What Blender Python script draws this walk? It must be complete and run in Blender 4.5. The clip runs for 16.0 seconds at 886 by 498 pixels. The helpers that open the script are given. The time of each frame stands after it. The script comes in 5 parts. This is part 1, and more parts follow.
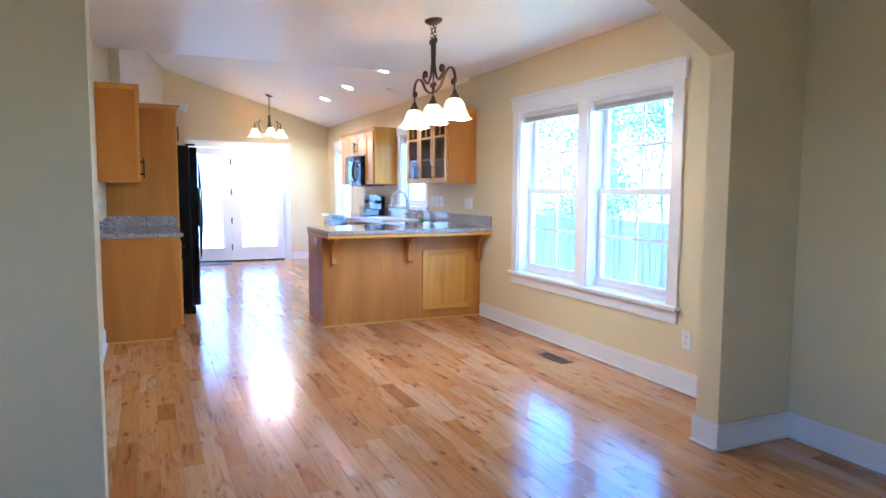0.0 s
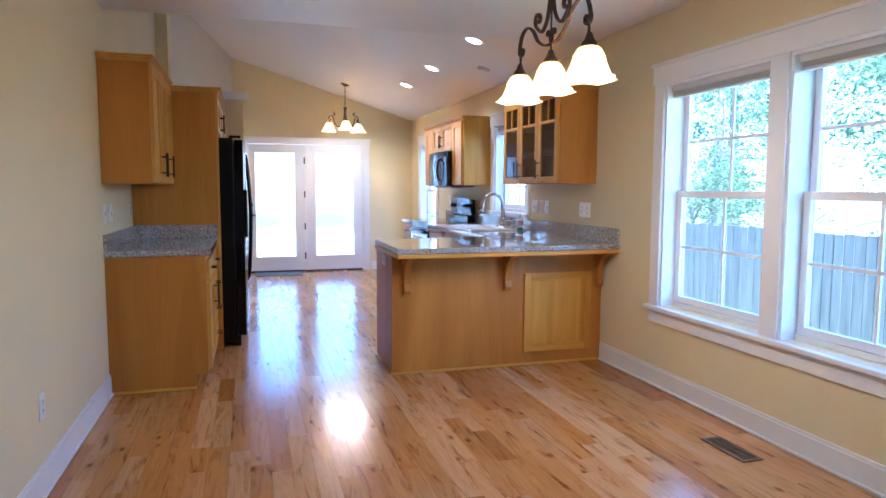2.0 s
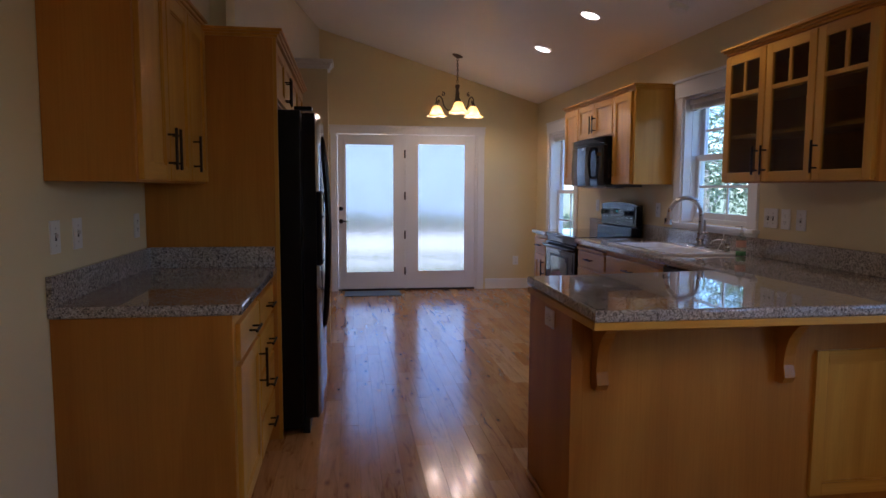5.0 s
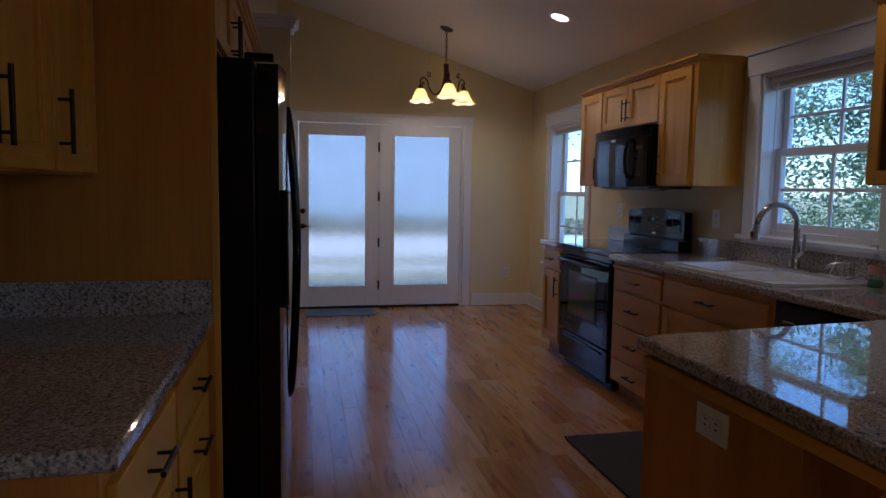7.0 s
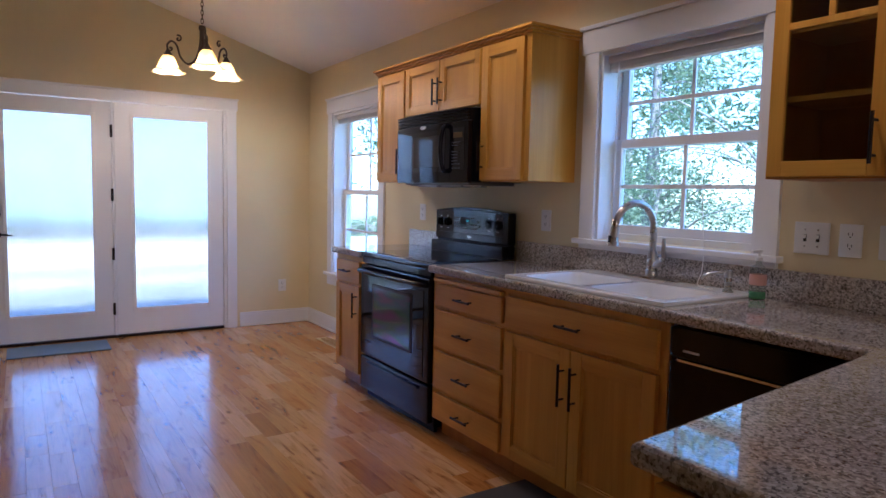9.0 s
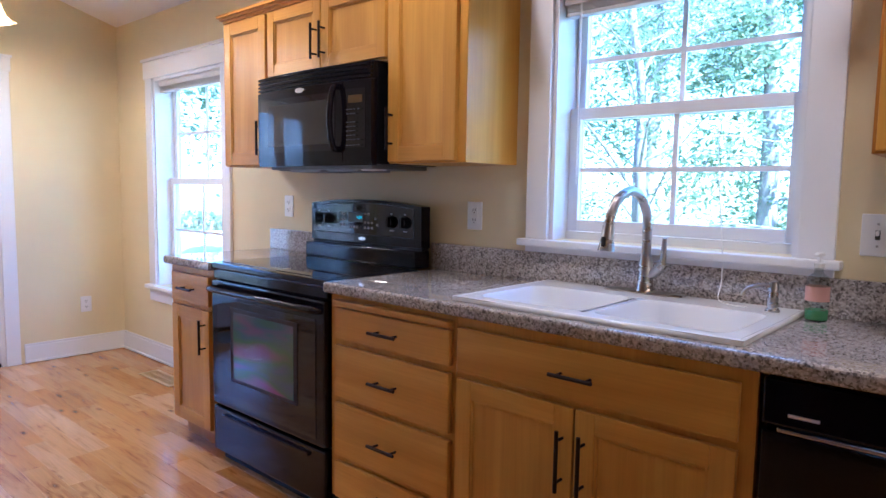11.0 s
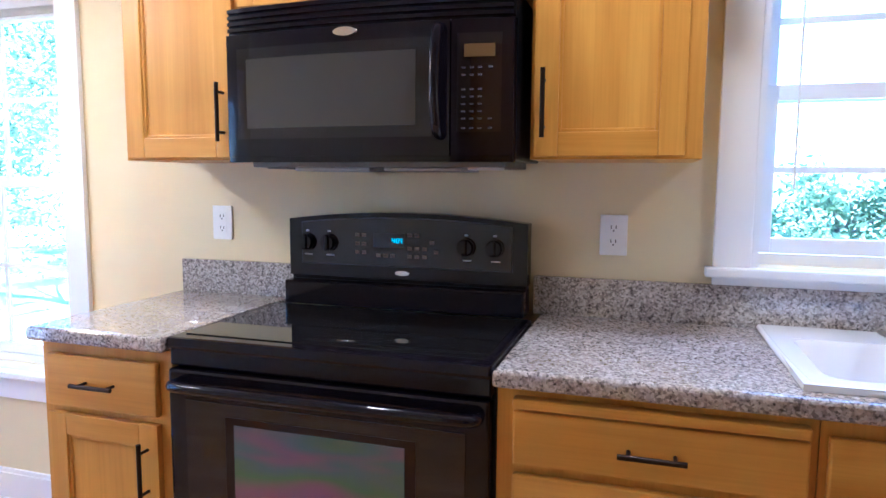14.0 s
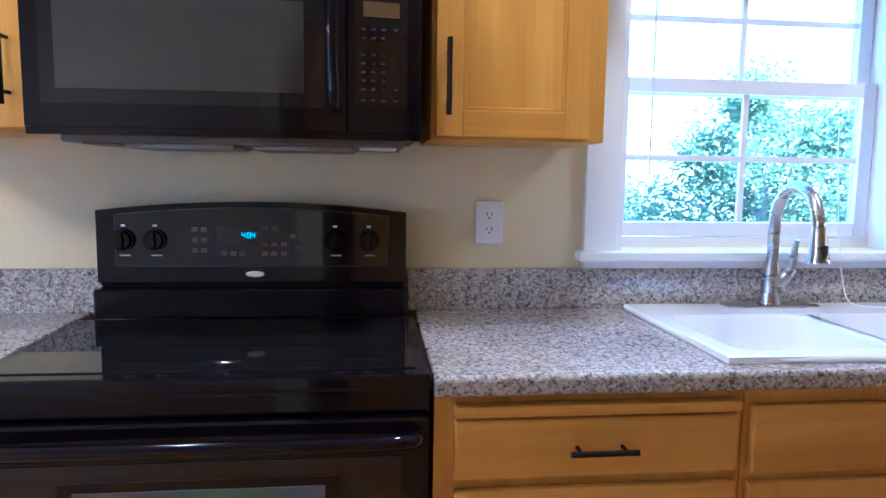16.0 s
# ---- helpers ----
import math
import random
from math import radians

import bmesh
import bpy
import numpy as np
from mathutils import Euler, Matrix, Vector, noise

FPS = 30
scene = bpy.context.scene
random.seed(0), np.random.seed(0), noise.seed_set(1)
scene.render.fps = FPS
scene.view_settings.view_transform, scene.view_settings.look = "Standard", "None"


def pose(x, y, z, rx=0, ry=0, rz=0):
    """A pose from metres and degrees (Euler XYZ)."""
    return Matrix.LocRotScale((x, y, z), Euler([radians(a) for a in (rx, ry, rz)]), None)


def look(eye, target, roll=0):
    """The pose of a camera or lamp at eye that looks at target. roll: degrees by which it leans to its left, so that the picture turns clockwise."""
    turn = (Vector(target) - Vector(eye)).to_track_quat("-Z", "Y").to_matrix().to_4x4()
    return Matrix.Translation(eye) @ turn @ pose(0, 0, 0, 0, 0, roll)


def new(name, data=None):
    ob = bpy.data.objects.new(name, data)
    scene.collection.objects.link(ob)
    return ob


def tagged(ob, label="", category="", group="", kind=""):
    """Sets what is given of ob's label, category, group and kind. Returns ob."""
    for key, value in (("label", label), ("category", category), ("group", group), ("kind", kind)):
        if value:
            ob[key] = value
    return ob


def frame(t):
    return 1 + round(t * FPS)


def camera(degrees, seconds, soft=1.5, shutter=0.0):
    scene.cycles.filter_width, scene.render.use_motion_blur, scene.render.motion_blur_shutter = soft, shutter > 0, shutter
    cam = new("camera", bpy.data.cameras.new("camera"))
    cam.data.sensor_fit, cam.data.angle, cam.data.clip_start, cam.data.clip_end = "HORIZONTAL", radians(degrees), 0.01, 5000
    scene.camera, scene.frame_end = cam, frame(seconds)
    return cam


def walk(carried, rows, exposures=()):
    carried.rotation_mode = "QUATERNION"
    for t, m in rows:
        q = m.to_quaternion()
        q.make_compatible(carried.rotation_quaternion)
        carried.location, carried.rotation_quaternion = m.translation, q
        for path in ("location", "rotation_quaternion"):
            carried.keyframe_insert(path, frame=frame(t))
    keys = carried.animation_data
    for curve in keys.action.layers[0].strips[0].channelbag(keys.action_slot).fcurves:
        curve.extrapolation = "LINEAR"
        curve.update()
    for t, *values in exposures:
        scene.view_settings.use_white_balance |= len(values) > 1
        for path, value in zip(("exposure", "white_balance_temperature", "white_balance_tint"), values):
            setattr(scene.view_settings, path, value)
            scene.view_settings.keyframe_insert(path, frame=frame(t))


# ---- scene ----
cam = camera(68.0, 16.0)
PATH = [
    (0, (0.182, 0.002, 1.290), (1.001, 1.818, 1.109), 0.3),
    (0.5, (0.358, 0.385, 1.291), (1.111, 2.229, 1.110), 0.1),
    (1, (0.481, 0.765, 1.302), (1.164, 2.636, 1.121), 0.1),
    (1.5, (0.565, 1.135, 1.310), (1.190, 3.026, 1.127), 0.2),
    (2, (0.703, 1.493, 1.306), (1.266, 3.404, 1.125), 0.2),
    (2.5, (0.795, 1.811, 1.320), (1.274, 3.743, 1.137), 0.1),
    (3, (0.833, 2.169, 1.327), (1.265, 4.113, 1.143), 0.2),
    (3.5, (0.869, 2.558, 1.322), (1.246, 4.514, 1.137), 0.2),
    (4, (0.863, 2.924, 1.318), (1.144, 4.895, 1.134), 0.2),
    (6.5, (0.760, 4.644, 1.316), (1.085, 6.609, 1.134), 0.9),
    (7, (0.734, 4.927, 1.312), (1.152, 6.874, 1.130), 0.9),
    (7.5, (0.696, 5.166, 1.317), (1.289, 7.068, 1.135), 0.9),
    (8, (0.752, 5.417, 1.288), (1.578, 7.231, 1.116), 1.2),
    (8.5, (0.811, 5.668, 1.283), (1.791, 7.403, 1.115), 1.3),
    (9, (0.873, 5.921, 1.281), (1.958, 7.593, 1.115), 1.2),
    (9.5, (0.923, 6.148, 1.260), (2.119, 7.743, 1.096), 1.3),
    (12, (1.270, 7.482, 1.256), (2.890, 8.640, 1.075), 0.7),
    (12.5, (1.265, 7.765, 1.248), (2.934, 8.854, 1.077), 0.8),
    (13, (1.311, 8.002, 1.249), (3.039, 8.994, 1.072), 0.7),
    (13.5, (1.359, 8.263, 1.273), (3.180, 9.068, 1.086), 0.5),
    (14, (1.367, 8.521, 1.301), (3.267, 9.111, 1.094), 0.4),
    (14.5, (1.417, 8.749, 1.306), (3.367, 9.137, 1.082), 0.5),
    (15, (1.514, 8.853, 1.299), (3.488, 9.073, 1.067), 0.5),
    (15.5, (1.533, 8.886, 1.279), (3.520, 8.873, 1.056), 0.5),
    (16, (1.519, 8.927, 1.274), (3.495, 8.712, 1.054), 0.8),
]
EXPOSURES = [(0.0, 4.45, 4450, 14), (1.5, 4.05, 4550, 16), (2.5, 3.6, 5050, 17), (3.0, 3.25, 5320, 20), (3.5, 2.85, 5680, 24), (4.0, 2.65, 5800, 27), (6.5, 1.42, 5230, 22), (7.5, 1.45, 5180, 22), (8.0, 1.65, 5080, 22), (8.5, 2.2, 5050, 22), (9.0, 2.77, 5120, 23), (9.5, 3.25, 5030, 21), (12.0, 3.8, 4720, 20), (13.5, 4.15, 4600, 16), (14.5, 4.55, 4430, 13), (15.2, 4.55, 4400, 12), (16.0, 4.33, 4230, 12)]
walk(cam, [(t, look(eye, target, roll)) for t, eye, target, roll in PATH], EXPOSURES)

# ---------- fitted plan (metres) ----------
W, F, L = 3.285, 12.07, -0.17          # east wall, far wall, west wall
CEIL = 2.445                            # flat ceiling of the dining end
EAVE, SLOPE, YC = 2.415, 0.305, 6.24    # vaulted kitchen ceiling
ARCH = 2.33                             # wall with the arched opening, its near face
TOP = 0.914                             # worktops


def slope_z(x):
    return EAVE + SLOPE * (W - x)


# ---------- world, sun ----------
world = bpy.data.worlds.new("sky")
scene.world = world
world.use_nodes = True
wn = world.node_tree.nodes
sky = wn.new("ShaderNodeTexSky")
sky.sky_type = "NISHITA"
sky.sun_disc = False
sky.dust_density = 0.3
sky.ozone_density = 2.0
sky.sun_elevation = radians(52)
sky.sun_rotation = radians(188.5)
wn["Background"].inputs[1].default_value = 0.15
world.node_tree.links.new(sky.outputs[0], wn["Background"].inputs[0])

sun = new("sun", bpy.data.lights.new("sun", "SUN"))
sun.data.energy, sun.data.angle, sun.data.color = 5.0, radians(0.5), (1.0, 0.95, 0.87)
sun.matrix_world = look((-1.2, -8, 10), (0, 0, 0))

LAMP = (1.0, 0.80, 0.58)


def bulb_light(name, place, watts, radius=0.03, spot=0):
    data = bpy.data.lights.new(name, "SPOT" if spot else "POINT")
    data.energy, data.color, data.shadow_soft_size = watts, LAMP, radius
    if spot:
        data.spot_size, data.spot_blend = radians(spot), 0.6
    ob = new(name, data)
    ob.location = place
    return ob


# ---------- materials ----------
def nodes_of(name, rough=0.5, metal=0.0, colour=(0.8, 0.8, 0.8), coat=0.0, spec=0.5, coat_rough=0.08):
    m = bpy.data.materials.new(name)
    m.use_nodes = True
    b = m.node_tree.nodes["Principled BSDF"]
    b.inputs["Base Color"].default_value = (*colour, 1)
    b.inputs["Roughness"].default_value = rough
    b.inputs["Metallic"].default_value = metal
    b.inputs["Coat Weight"].default_value = coat
    b.inputs["Coat Roughness"].default_value = coat_rough
    b.inputs["Specular IOR Level"].default_value = spec
    return m, m.node_tree.nodes, m.node_tree.links, b


def place_of(n, l, scale=(1, 1, 1), per_object=True):
    """Object coordinates, stretched, and shifted by the object's own random number."""
    tc, mp = n.new("ShaderNodeTexCoord"), n.new("ShaderNodeMapping")
    mp.inputs["Scale"].default_value = scale
    l.new(tc.outputs["Object"], mp.inputs["Vector"])
    if per_object:
        info, mul = n.new("ShaderNodeObjectInfo"), n.new("ShaderNodeMath")
        mul.operation, mul.inputs[1].default_value = "MULTIPLY", 37.0
        l.new(info.outputs["Random"], mul.inputs[0])
        l.new(mul.outputs[0], mp.inputs["Location"])
    return mp.outputs[0]


def noise_of(n, l, vec, scale, detail=4.0, rough=0.55, dist=0.0):
    t = n.new("ShaderNodeTexNoise")
    t.inputs["Scale"].default_value, t.inputs["Detail"].default_value = scale, detail
    t.inputs["Roughness"].default_value, t.inputs["Distortion"].default_value = rough, dist
    l.new(vec, t.inputs["Vector"])
    return t.outputs["Fac"]


def ramp_of(n, l, fac, stops):
    r = n.new("ShaderNodeValToRGB")
    e = r.color_ramp.elements
    while len(e) < len(stops):
        e.new(0.5)
    for k, (at, c) in enumerate(stops):
        e[k].position, e[k].color = at, (*c, 1)
    l.new(fac, r.inputs[0])
    return r.outputs[0]


def mix_of(n, l, fac, a, b, kind="MIX"):
    x = n.new("ShaderNodeMix")
    x.data_type, x.blend_type = "RGBA", kind
    for sock, v in ((x.inputs[0], fac), (x.inputs[6], a), (x.inputs[7], b)):
        if hasattr(v, "is_linked"):
            l.new(v, sock)
        else:
            sock.default_value = v if isinstance(v, float) else (*v, 1)
    return x.outputs[2]


def bump_of(n, l, b, height, strength=0.2, distance=0.002):
    u = n.new("ShaderNodeBump")
    u.inputs["Strength"].default_value, u.inputs["Distance"].default_value = strength, distance
    l.new(height, u.inputs["Height"])
    l.new(u.outputs[0], b.inputs["Normal"])


def paint(name, colour, rough=0.6, grain=0.03, bump=0.12, scale=350.0):
    m, n, l, b = nodes_of(name, rough)
    v = place_of(n, l, per_object=False)
    big = noise_of(n, l, v, 1.3, 3)
    lo, hi = [tuple(c * (1 + s * grain) for c in colour) for s in (-1, 1)]
    l.new(ramp_of(n, l, big, [(0.3, lo), (0.7, hi)]), b.inputs["Base Color"])
    bump_of(n, l, b, noise_of(n, l, v, scale, 3), bump, 0.0015)
    return m


def timber(name, dark, light, axis=2, rough=0.4, coat=0.08, figure=1.0):
    """Varnished wood whose grain runs along one axis."""
    m, n, l, b = nodes_of(name, rough, coat=coat, spec=0.28, coat_rough=0.22)
    s = [9.0, 9.0, 9.0]
    s[axis] = 0.8
    v = place_of(n, l, s)
    wide = noise_of(n, l, v, 0.55 * figure, 4, 0.55, 1.6)
    s2 = [150.0, 150.0, 150.0]
    s2[axis] = 3.0
    fine = noise_of(n, l, place_of(n, l, s2), 1.0, 4, 0.6)
    base = ramp_of(n, l, wide, [(0.34, dark), (0.5, tuple((p + q) / 2 for p, q in zip(dark, light))), (0.66, light)])
    streak = ramp_of(n, l, fine, [(0.3, (0.91, 0.89, 0.86)), (0.6, (1.0, 1.0, 1.0))])
    l.new(mix_of(n, l, 1.0, base, streak, "MULTIPLY"), b.inputs["Base Color"])
    bump_of(n, l, b, fine, 0.08, 0.001)
    return m


def plank_wood():
    """Hickory-like strip floor: each board its own tone, with streaks and knots."""
    m, n, l, b = nodes_of("strip_floor_varnish", 0.18, coat=0.2)
    info = n.new("ShaderNodeObjectInfo")
    geo = n.new("ShaderNodeNewGeometry")
    both = n.new("ShaderNodeMath")
    both.operation = "ADD"
    l.new(info.outputs["Random"], both.inputs[0])
    l.new(geo.outputs["Random Per Island"], both.inputs[1])
    frac = n.new("ShaderNodeMath")
    frac.operation = "FRACT"
    l.new(both.outputs[0], frac.inputs[0])
    tone = ramp_of(n, l, frac.outputs[0], [(0.0, (0.35, 0.142, 0.032)), (0.10, (0.46, 0.200, 0.044)), (0.35, (0.51, 0.248, 0.072)),
                                           (0.6, (0.56, 0.302, 0.112)), (0.85, (0.61, 0.362, 0.168)), (1.0, (0.49, 0.225, 0.052))])
    tc, mp, mul = n.new("ShaderNodeNewGeometry"), n.new("ShaderNodeMapping"), n.new("ShaderNodeMath")
    mul.operation, mul.inputs[1].default_value = "MULTIPLY", 53.0
    l.new(frac.outputs[0], mul.inputs[0])
    mp.inputs["Scale"].default_value = (19, 2.4, 19)
    l.new(tc.outputs["Position"], mp.inputs["Vector"])
    l.new(mul.outputs[0], mp.inputs["Location"])
    wave = noise_of(n, l, mp.outputs[0], 1.0, 6, 0.62, 1.2)
    figure = ramp_of(n, l, wave, [(0.30, (0.36, 0.24, 0.16)), (0.38, (0.76, 0.66, 0.56)), (0.47, (0.98, 0.95, 0.91)), (0.7, (1.12, 1.10, 1.07))])
    mp2 = n.new("ShaderNodeMapping")
    mp2.inputs["Scale"].default_value = (120, 3.5, 120)
    l.new(tc.outputs["Position"], mp2.inputs["Vector"])
    l.new(mul.outputs[0], mp2.inputs["Location"])
    fine = noise_of(n, l, mp2.outputs[0], 1.0, 3)
    col = mix_of(n, l, 1.0, tone, figure, "MULTIPLY")
    col = mix_of(n, l, 1.0, col, ramp_of(n, l, fine, [(0.3, (0.86, 0.84, 0.82)), (0.6, (1, 1, 1))]), "MULTIPLY")
    mp3 = n.new("ShaderNodeMapping")
    mp3.inputs["Scale"].default_value = (9, 4.0, 9)
    l.new(tc.outputs["Position"], mp3.inputs["Vector"])
    l.new(mul.outputs[0], mp3.inputs["Location"])
    vor = n.new("ShaderNodeTexVoronoi")
    vor.inputs["Scale"].default_value = 1.0
    l.new(mp3.outputs[0], vor.inputs["Vector"])
    knot = ramp_of(n, l, vor.outputs["Distance"], [(0.04, (0.16, 0.10, 0.07)), (0.10, (0.62, 0.52, 0.44)), (0.17, (1, 1, 1))])
    l.new(mix_of(n, l, 0.8, col, knot, "MULTIPLY"), b.inputs["Base Color"])
    mp4 = n.new("ShaderNodeMapping")
    mp4.inputs["Scale"].default_value = (9, 2, 9)
    l.new(tc.outputs["Position"], mp4.inputs["Vector"])
    wavy = noise_of(n, l, mp4.outputs[0], 1.0, 2)
    rr = ramp_of(n, l, wavy, [(0.3, (0.15, 0.15, 0.15)), (0.7, (0.24, 0.24, 0.24))])
    l.new(rr, b.inputs["Roughness"])
    bump_of(n, l, b, wavy, 0.12, 0.003)
    return m


def granite():
    m, n, l, b = nodes_of("speckled_granite", 0.04, coat=0.4, coat_rough=0.02)
    v = place_of(n, l, per_object=False)
    v1 = n.new("ShaderNodeTexVoronoi")
    v1.inputs["Scale"].default_value = 200
    l.new(v, v1.inputs["Vector"])
    grey = ramp_of(n, l, v1.outputs["Color"], [(0.0, (0.12, 0.112, 0.112)), (0.22, (0.23, 0.212, 0.205)), (0.42, (0.40, 0.37, 0.35)),
                                              (0.62, (0.50, 0.47, 0.45)), (0.85, (0.62, 0.60, 0.585))])
    blot = noise_of(n, l, v, 75, 4, 0.6)
    black = ramp_of(n, l, blot, [(0.34, (0.26, 0.245, 0.25)), (0.42, (0.82, 0.80, 0.79)), (0.7, (1.10, 1.07, 1.04))])
    col = mix_of(n, l, 1.0, grey, black, "MULTIPLY")
    drift = noise_of(n, l, v, 5, 3)
    col = mix_of(n, l, 0.6, col, ramp_of(n, l, drift, [(0.3, (0.8, 0.74, 0.68)), (0.7, (1.1, 1.08, 1.06))]), "MULTIPLY")
    l.new(col, b.inputs["Base Color"])
    return m


def plain(name, colour, rough, metal=0.0, coat=0.0, wear=0.15, scale=30.0, bump=0.0):
    """A smooth made surface with slight wear in its gloss."""
    m, n, l, b = nodes_of(name, rough, metal, colour, coat)
    v = place_of(n, l, per_object=False)
    f = noise_of(n, l, v, scale, 4)
    lo, hi = rough * (1 - wear), rough * (1 + wear)
    l.new(ramp_of(n, l, f, [(0.3, (lo,) * 3), (0.7, (hi,) * 3)]), b.inputs["Roughness"])
    if bump:
        bump_of(n, l, b, noise_of(n, l, v, 400, 2), bump, 0.001)
    return m


def brushed(name, colour, rough=0.28):
    m, n, l, b = nodes_of(name, rough, 1.0, colour)
    f = noise_of(n, l, place_of(n, l, (8, 8, 30), False), 1.0, 2)
    l.new(ramp_of(n, l, f, [(0.3, (rough * 0.8,) * 3), (0.7, (rough * 1.25,) * 3)]), b.inputs["Roughness"])
    return m


def glowing(name, colour, strength):
    m, n, l, b = nodes_of(name, 0.4, colour=colour)
    b.inputs["Emission Color"].default_value = (*colour, 1)
    b.inputs["Emission Strength"].default_value = strength
    return m


def clear_glass(name, tint=(1, 1, 1)):
    """Thin clear pane: see-through, with gloss that grows towards grazing angles."""
    m = bpy.data.materials.new(name)
    m.use_nodes = True
    n, l = m.node_tree.nodes, m.node_tree.links
    n.remove(n["Principled BSDF"])
    t, g, x = n.new("ShaderNodeBsdfTransparent"), n.new("ShaderNodeBsdfGlossy"), n.new("ShaderNodeMixShader")
    lw, p, a = n.new("ShaderNodeLayerWeight"), n.new("ShaderNodeMath"), n.new("ShaderNodeMath")
    t.inputs[0].default_value = (*tint, 1)
    g.inputs["Roughness"].default_value = 0.02
    p.operation, p.inputs[1].default_value = "POWER", 5.0
    a.operation, a.inputs[1].default_value, a.inputs[2].default_value = "MULTIPLY_ADD", 0.7, 0.025
    l.new(lw.outputs["Facing"], p.inputs[0])
    l.new(p.outputs[0], a.inputs[0])
    l.new(a.outputs[0], x.inputs[0])
    l.new(t.outputs[0], x.inputs[1])
    l.new(g.outputs[0], x.inputs[2])
    l.new(x.outputs[0], n["Material Output"].inputs[0])
    return m


def frosted_glass():
    m = bpy.data.materials.new("frosted_glass")
    m.use_nodes = True
    n, l = m.node_tree.nodes, m.node_tree.links
    b = n["Principled BSDF"]
    b.inputs["Base Color"].default_value = (0.42, 0.48, 0.55, 1)
    b.inputs["Transmission Weight"].default_value = 1.0
    b.inputs["Roughness"].default_value = 0.24
    b.inputs["IOR"].default_value = 1.15
    return m


WALL = paint("cream_wall_paint", (0.74, 0.628, 0.378), 0.62)
# wall cream greyed to imitate the different light on the hall wall
WALL_DIM = paint("dimmed_cream_wall_paint", (0.66, 0.60, 0.50), 0.62)
CEILING = paint("ceiling_paint", (0.85, 0.825, 0.83), 0.42, 0.015, 0.2, 120)
TRIM = paint("white_trim_paint", (0.80, 0.79, 0.79), 0.3, 0.01, 0.03, 60)
VINYL = plain("white_vinyl", (0.80, 0.80, 0.82), 0.35)
MAPLE_Z = timber("maple_upright", (0.54, 0.252, 0.026), (0.69, 0.362, 0.052), 2)
MAPLE_Y = timber("maple_level", (0.54, 0.252, 0.026), (0.69, 0.362, 0.052), 1)
MAPLE_X = timber("maple_crosswise", (0.54, 0.252, 0.026), (0.69, 0.362, 0.052), 0)
PANEL_Z = timber("maple_veneer", (0.40, 0.148, 0.018), (0.58, 0.250, 0.038), 2, figure=0.45)
FLOORWOOD = plank_wood()
JOINT = plain("brown_floor_joint", (0.24, 0.115, 0.045), 0.6)
GRANITE = granite()
BLACK = plain("black_enamel", (0.005, 0.004, 0.007), 0.09)
BLACK.node_tree.nodes["Principled BSDF"].inputs["Specular IOR Level"].default_value = 0.28
BLACKSIDE = plain("black_textured_steel", (0.004, 0.004, 0.005), 0.34, bump=0.2)
BLACKSIDE.node_tree.nodes["Principled BSDF"].inputs["Specular IOR Level"].default_value = 0.2
DARKGLASS = plain("dark_oven_glass", (0.010, 0.008, 0.010), 0.04)
COOKTOP = plain("black_ceramic_glass", (0.006, 0.006, 0.007), 0.03)
MESHGLASS = plain("screened_door_glass", (0.042, 0.039, 0.035), 0.05)
BRONZE = plain("oil_rubbed_bronze", (0.028, 0.018, 0.015), 0.40, 0.85, wear=0.3)
IRON = plain("aged_iron_finish", (0.10, 0.075, 0.065), 0.45, 0.7, wear=0.3, bump=0.4)
FILTER = plain("grey_filter_mesh", (0.34, 0.33, 0.32), 0.5, 0.8, bump=0.6)
UNDER = plain("dark_grey_steel", (0.16, 0.155, 0.15), 0.45, 0.6)
STEEL = brushed("brushed_nickel", (0.46, 0.44, 0.42))
CHROME = plain("bright_badge_metal", (0.78, 0.77, 0.75), 0.18, 1.0)
PORCELAIN = plain("white_sink_enamel", (0.82, 0.82, 0.82), 0.09, coat=0.4)
PLATE = plain("white_outlet_plastic", (0.80, 0.79, 0.77), 0.35)
SLOTS = plain("dark_slot", (0.03, 0.028, 0.025), 0.5)
RUBBER = plain("black_rubber", (0.012, 0.012, 0.013), 0.6)
DIMPRINT = plain("dim_grey_print", (0.07, 0.07, 0.075), 0.4)
TANWINDOW = plain("tan_display", (0.12, 0.075, 0.03), 0.2)
GREYPRINT = plain("pale_grey_print", (0.55, 0.55, 0.56), 0.4)
GLASS = clear_glass("window_glass", (0.72, 0.84, 0.90))
CABGLASS = clear_glass("cabinet_glass", (0.74, 0.74, 0.72))
FROST = frosted_glass()
MAT_BLUE = paint("grey_blue_mat", (0.16, 0.21, 0.25), 0.9, 0.15, 0.6, 500)
MAT_DARK = paint("brown_black_mat", (0.05, 0.042, 0.038), 0.9, 0.2, 0.7, 400)
BRASSWOOD = plain("tan_register_paint", (0.50, 0.33, 0.15), 0.4)
REGISTER = plain("bronze_register_paint", (0.16, 0.12, 0.10), 0.4, 0.4)
BLIND = plain("white_blind_slats", (0.62, 0.60, 0.58), 0.45)
DISPLAY = glowing("clock_segments", (0.06, 0.55, 0.62), 0.10)


# ---------- building helpers ----------
def box(bm, x0, x1, y0, y1, z0, z1, bev=0.0):
    t = bmesh.new() if bev else bm
    r = bmesh.ops.create_cube(t, size=1.0)
    bmesh.ops.transform(t, matrix=Matrix.LocRotScale(((x0 + x1) / 2, (y0 + y1) / 2, (z0 + z1) / 2), None, (abs(x1 - x0), abs(y1 - y0), abs(z1 - z0))), verts=r["verts"])
    if bev:
        bmesh.ops.bevel(t, geom=t.edges[:], offset=bev, segments=2, profile=0.6, affect="EDGES", clamp_overlap=True)
        join(bm, t)
    return bm


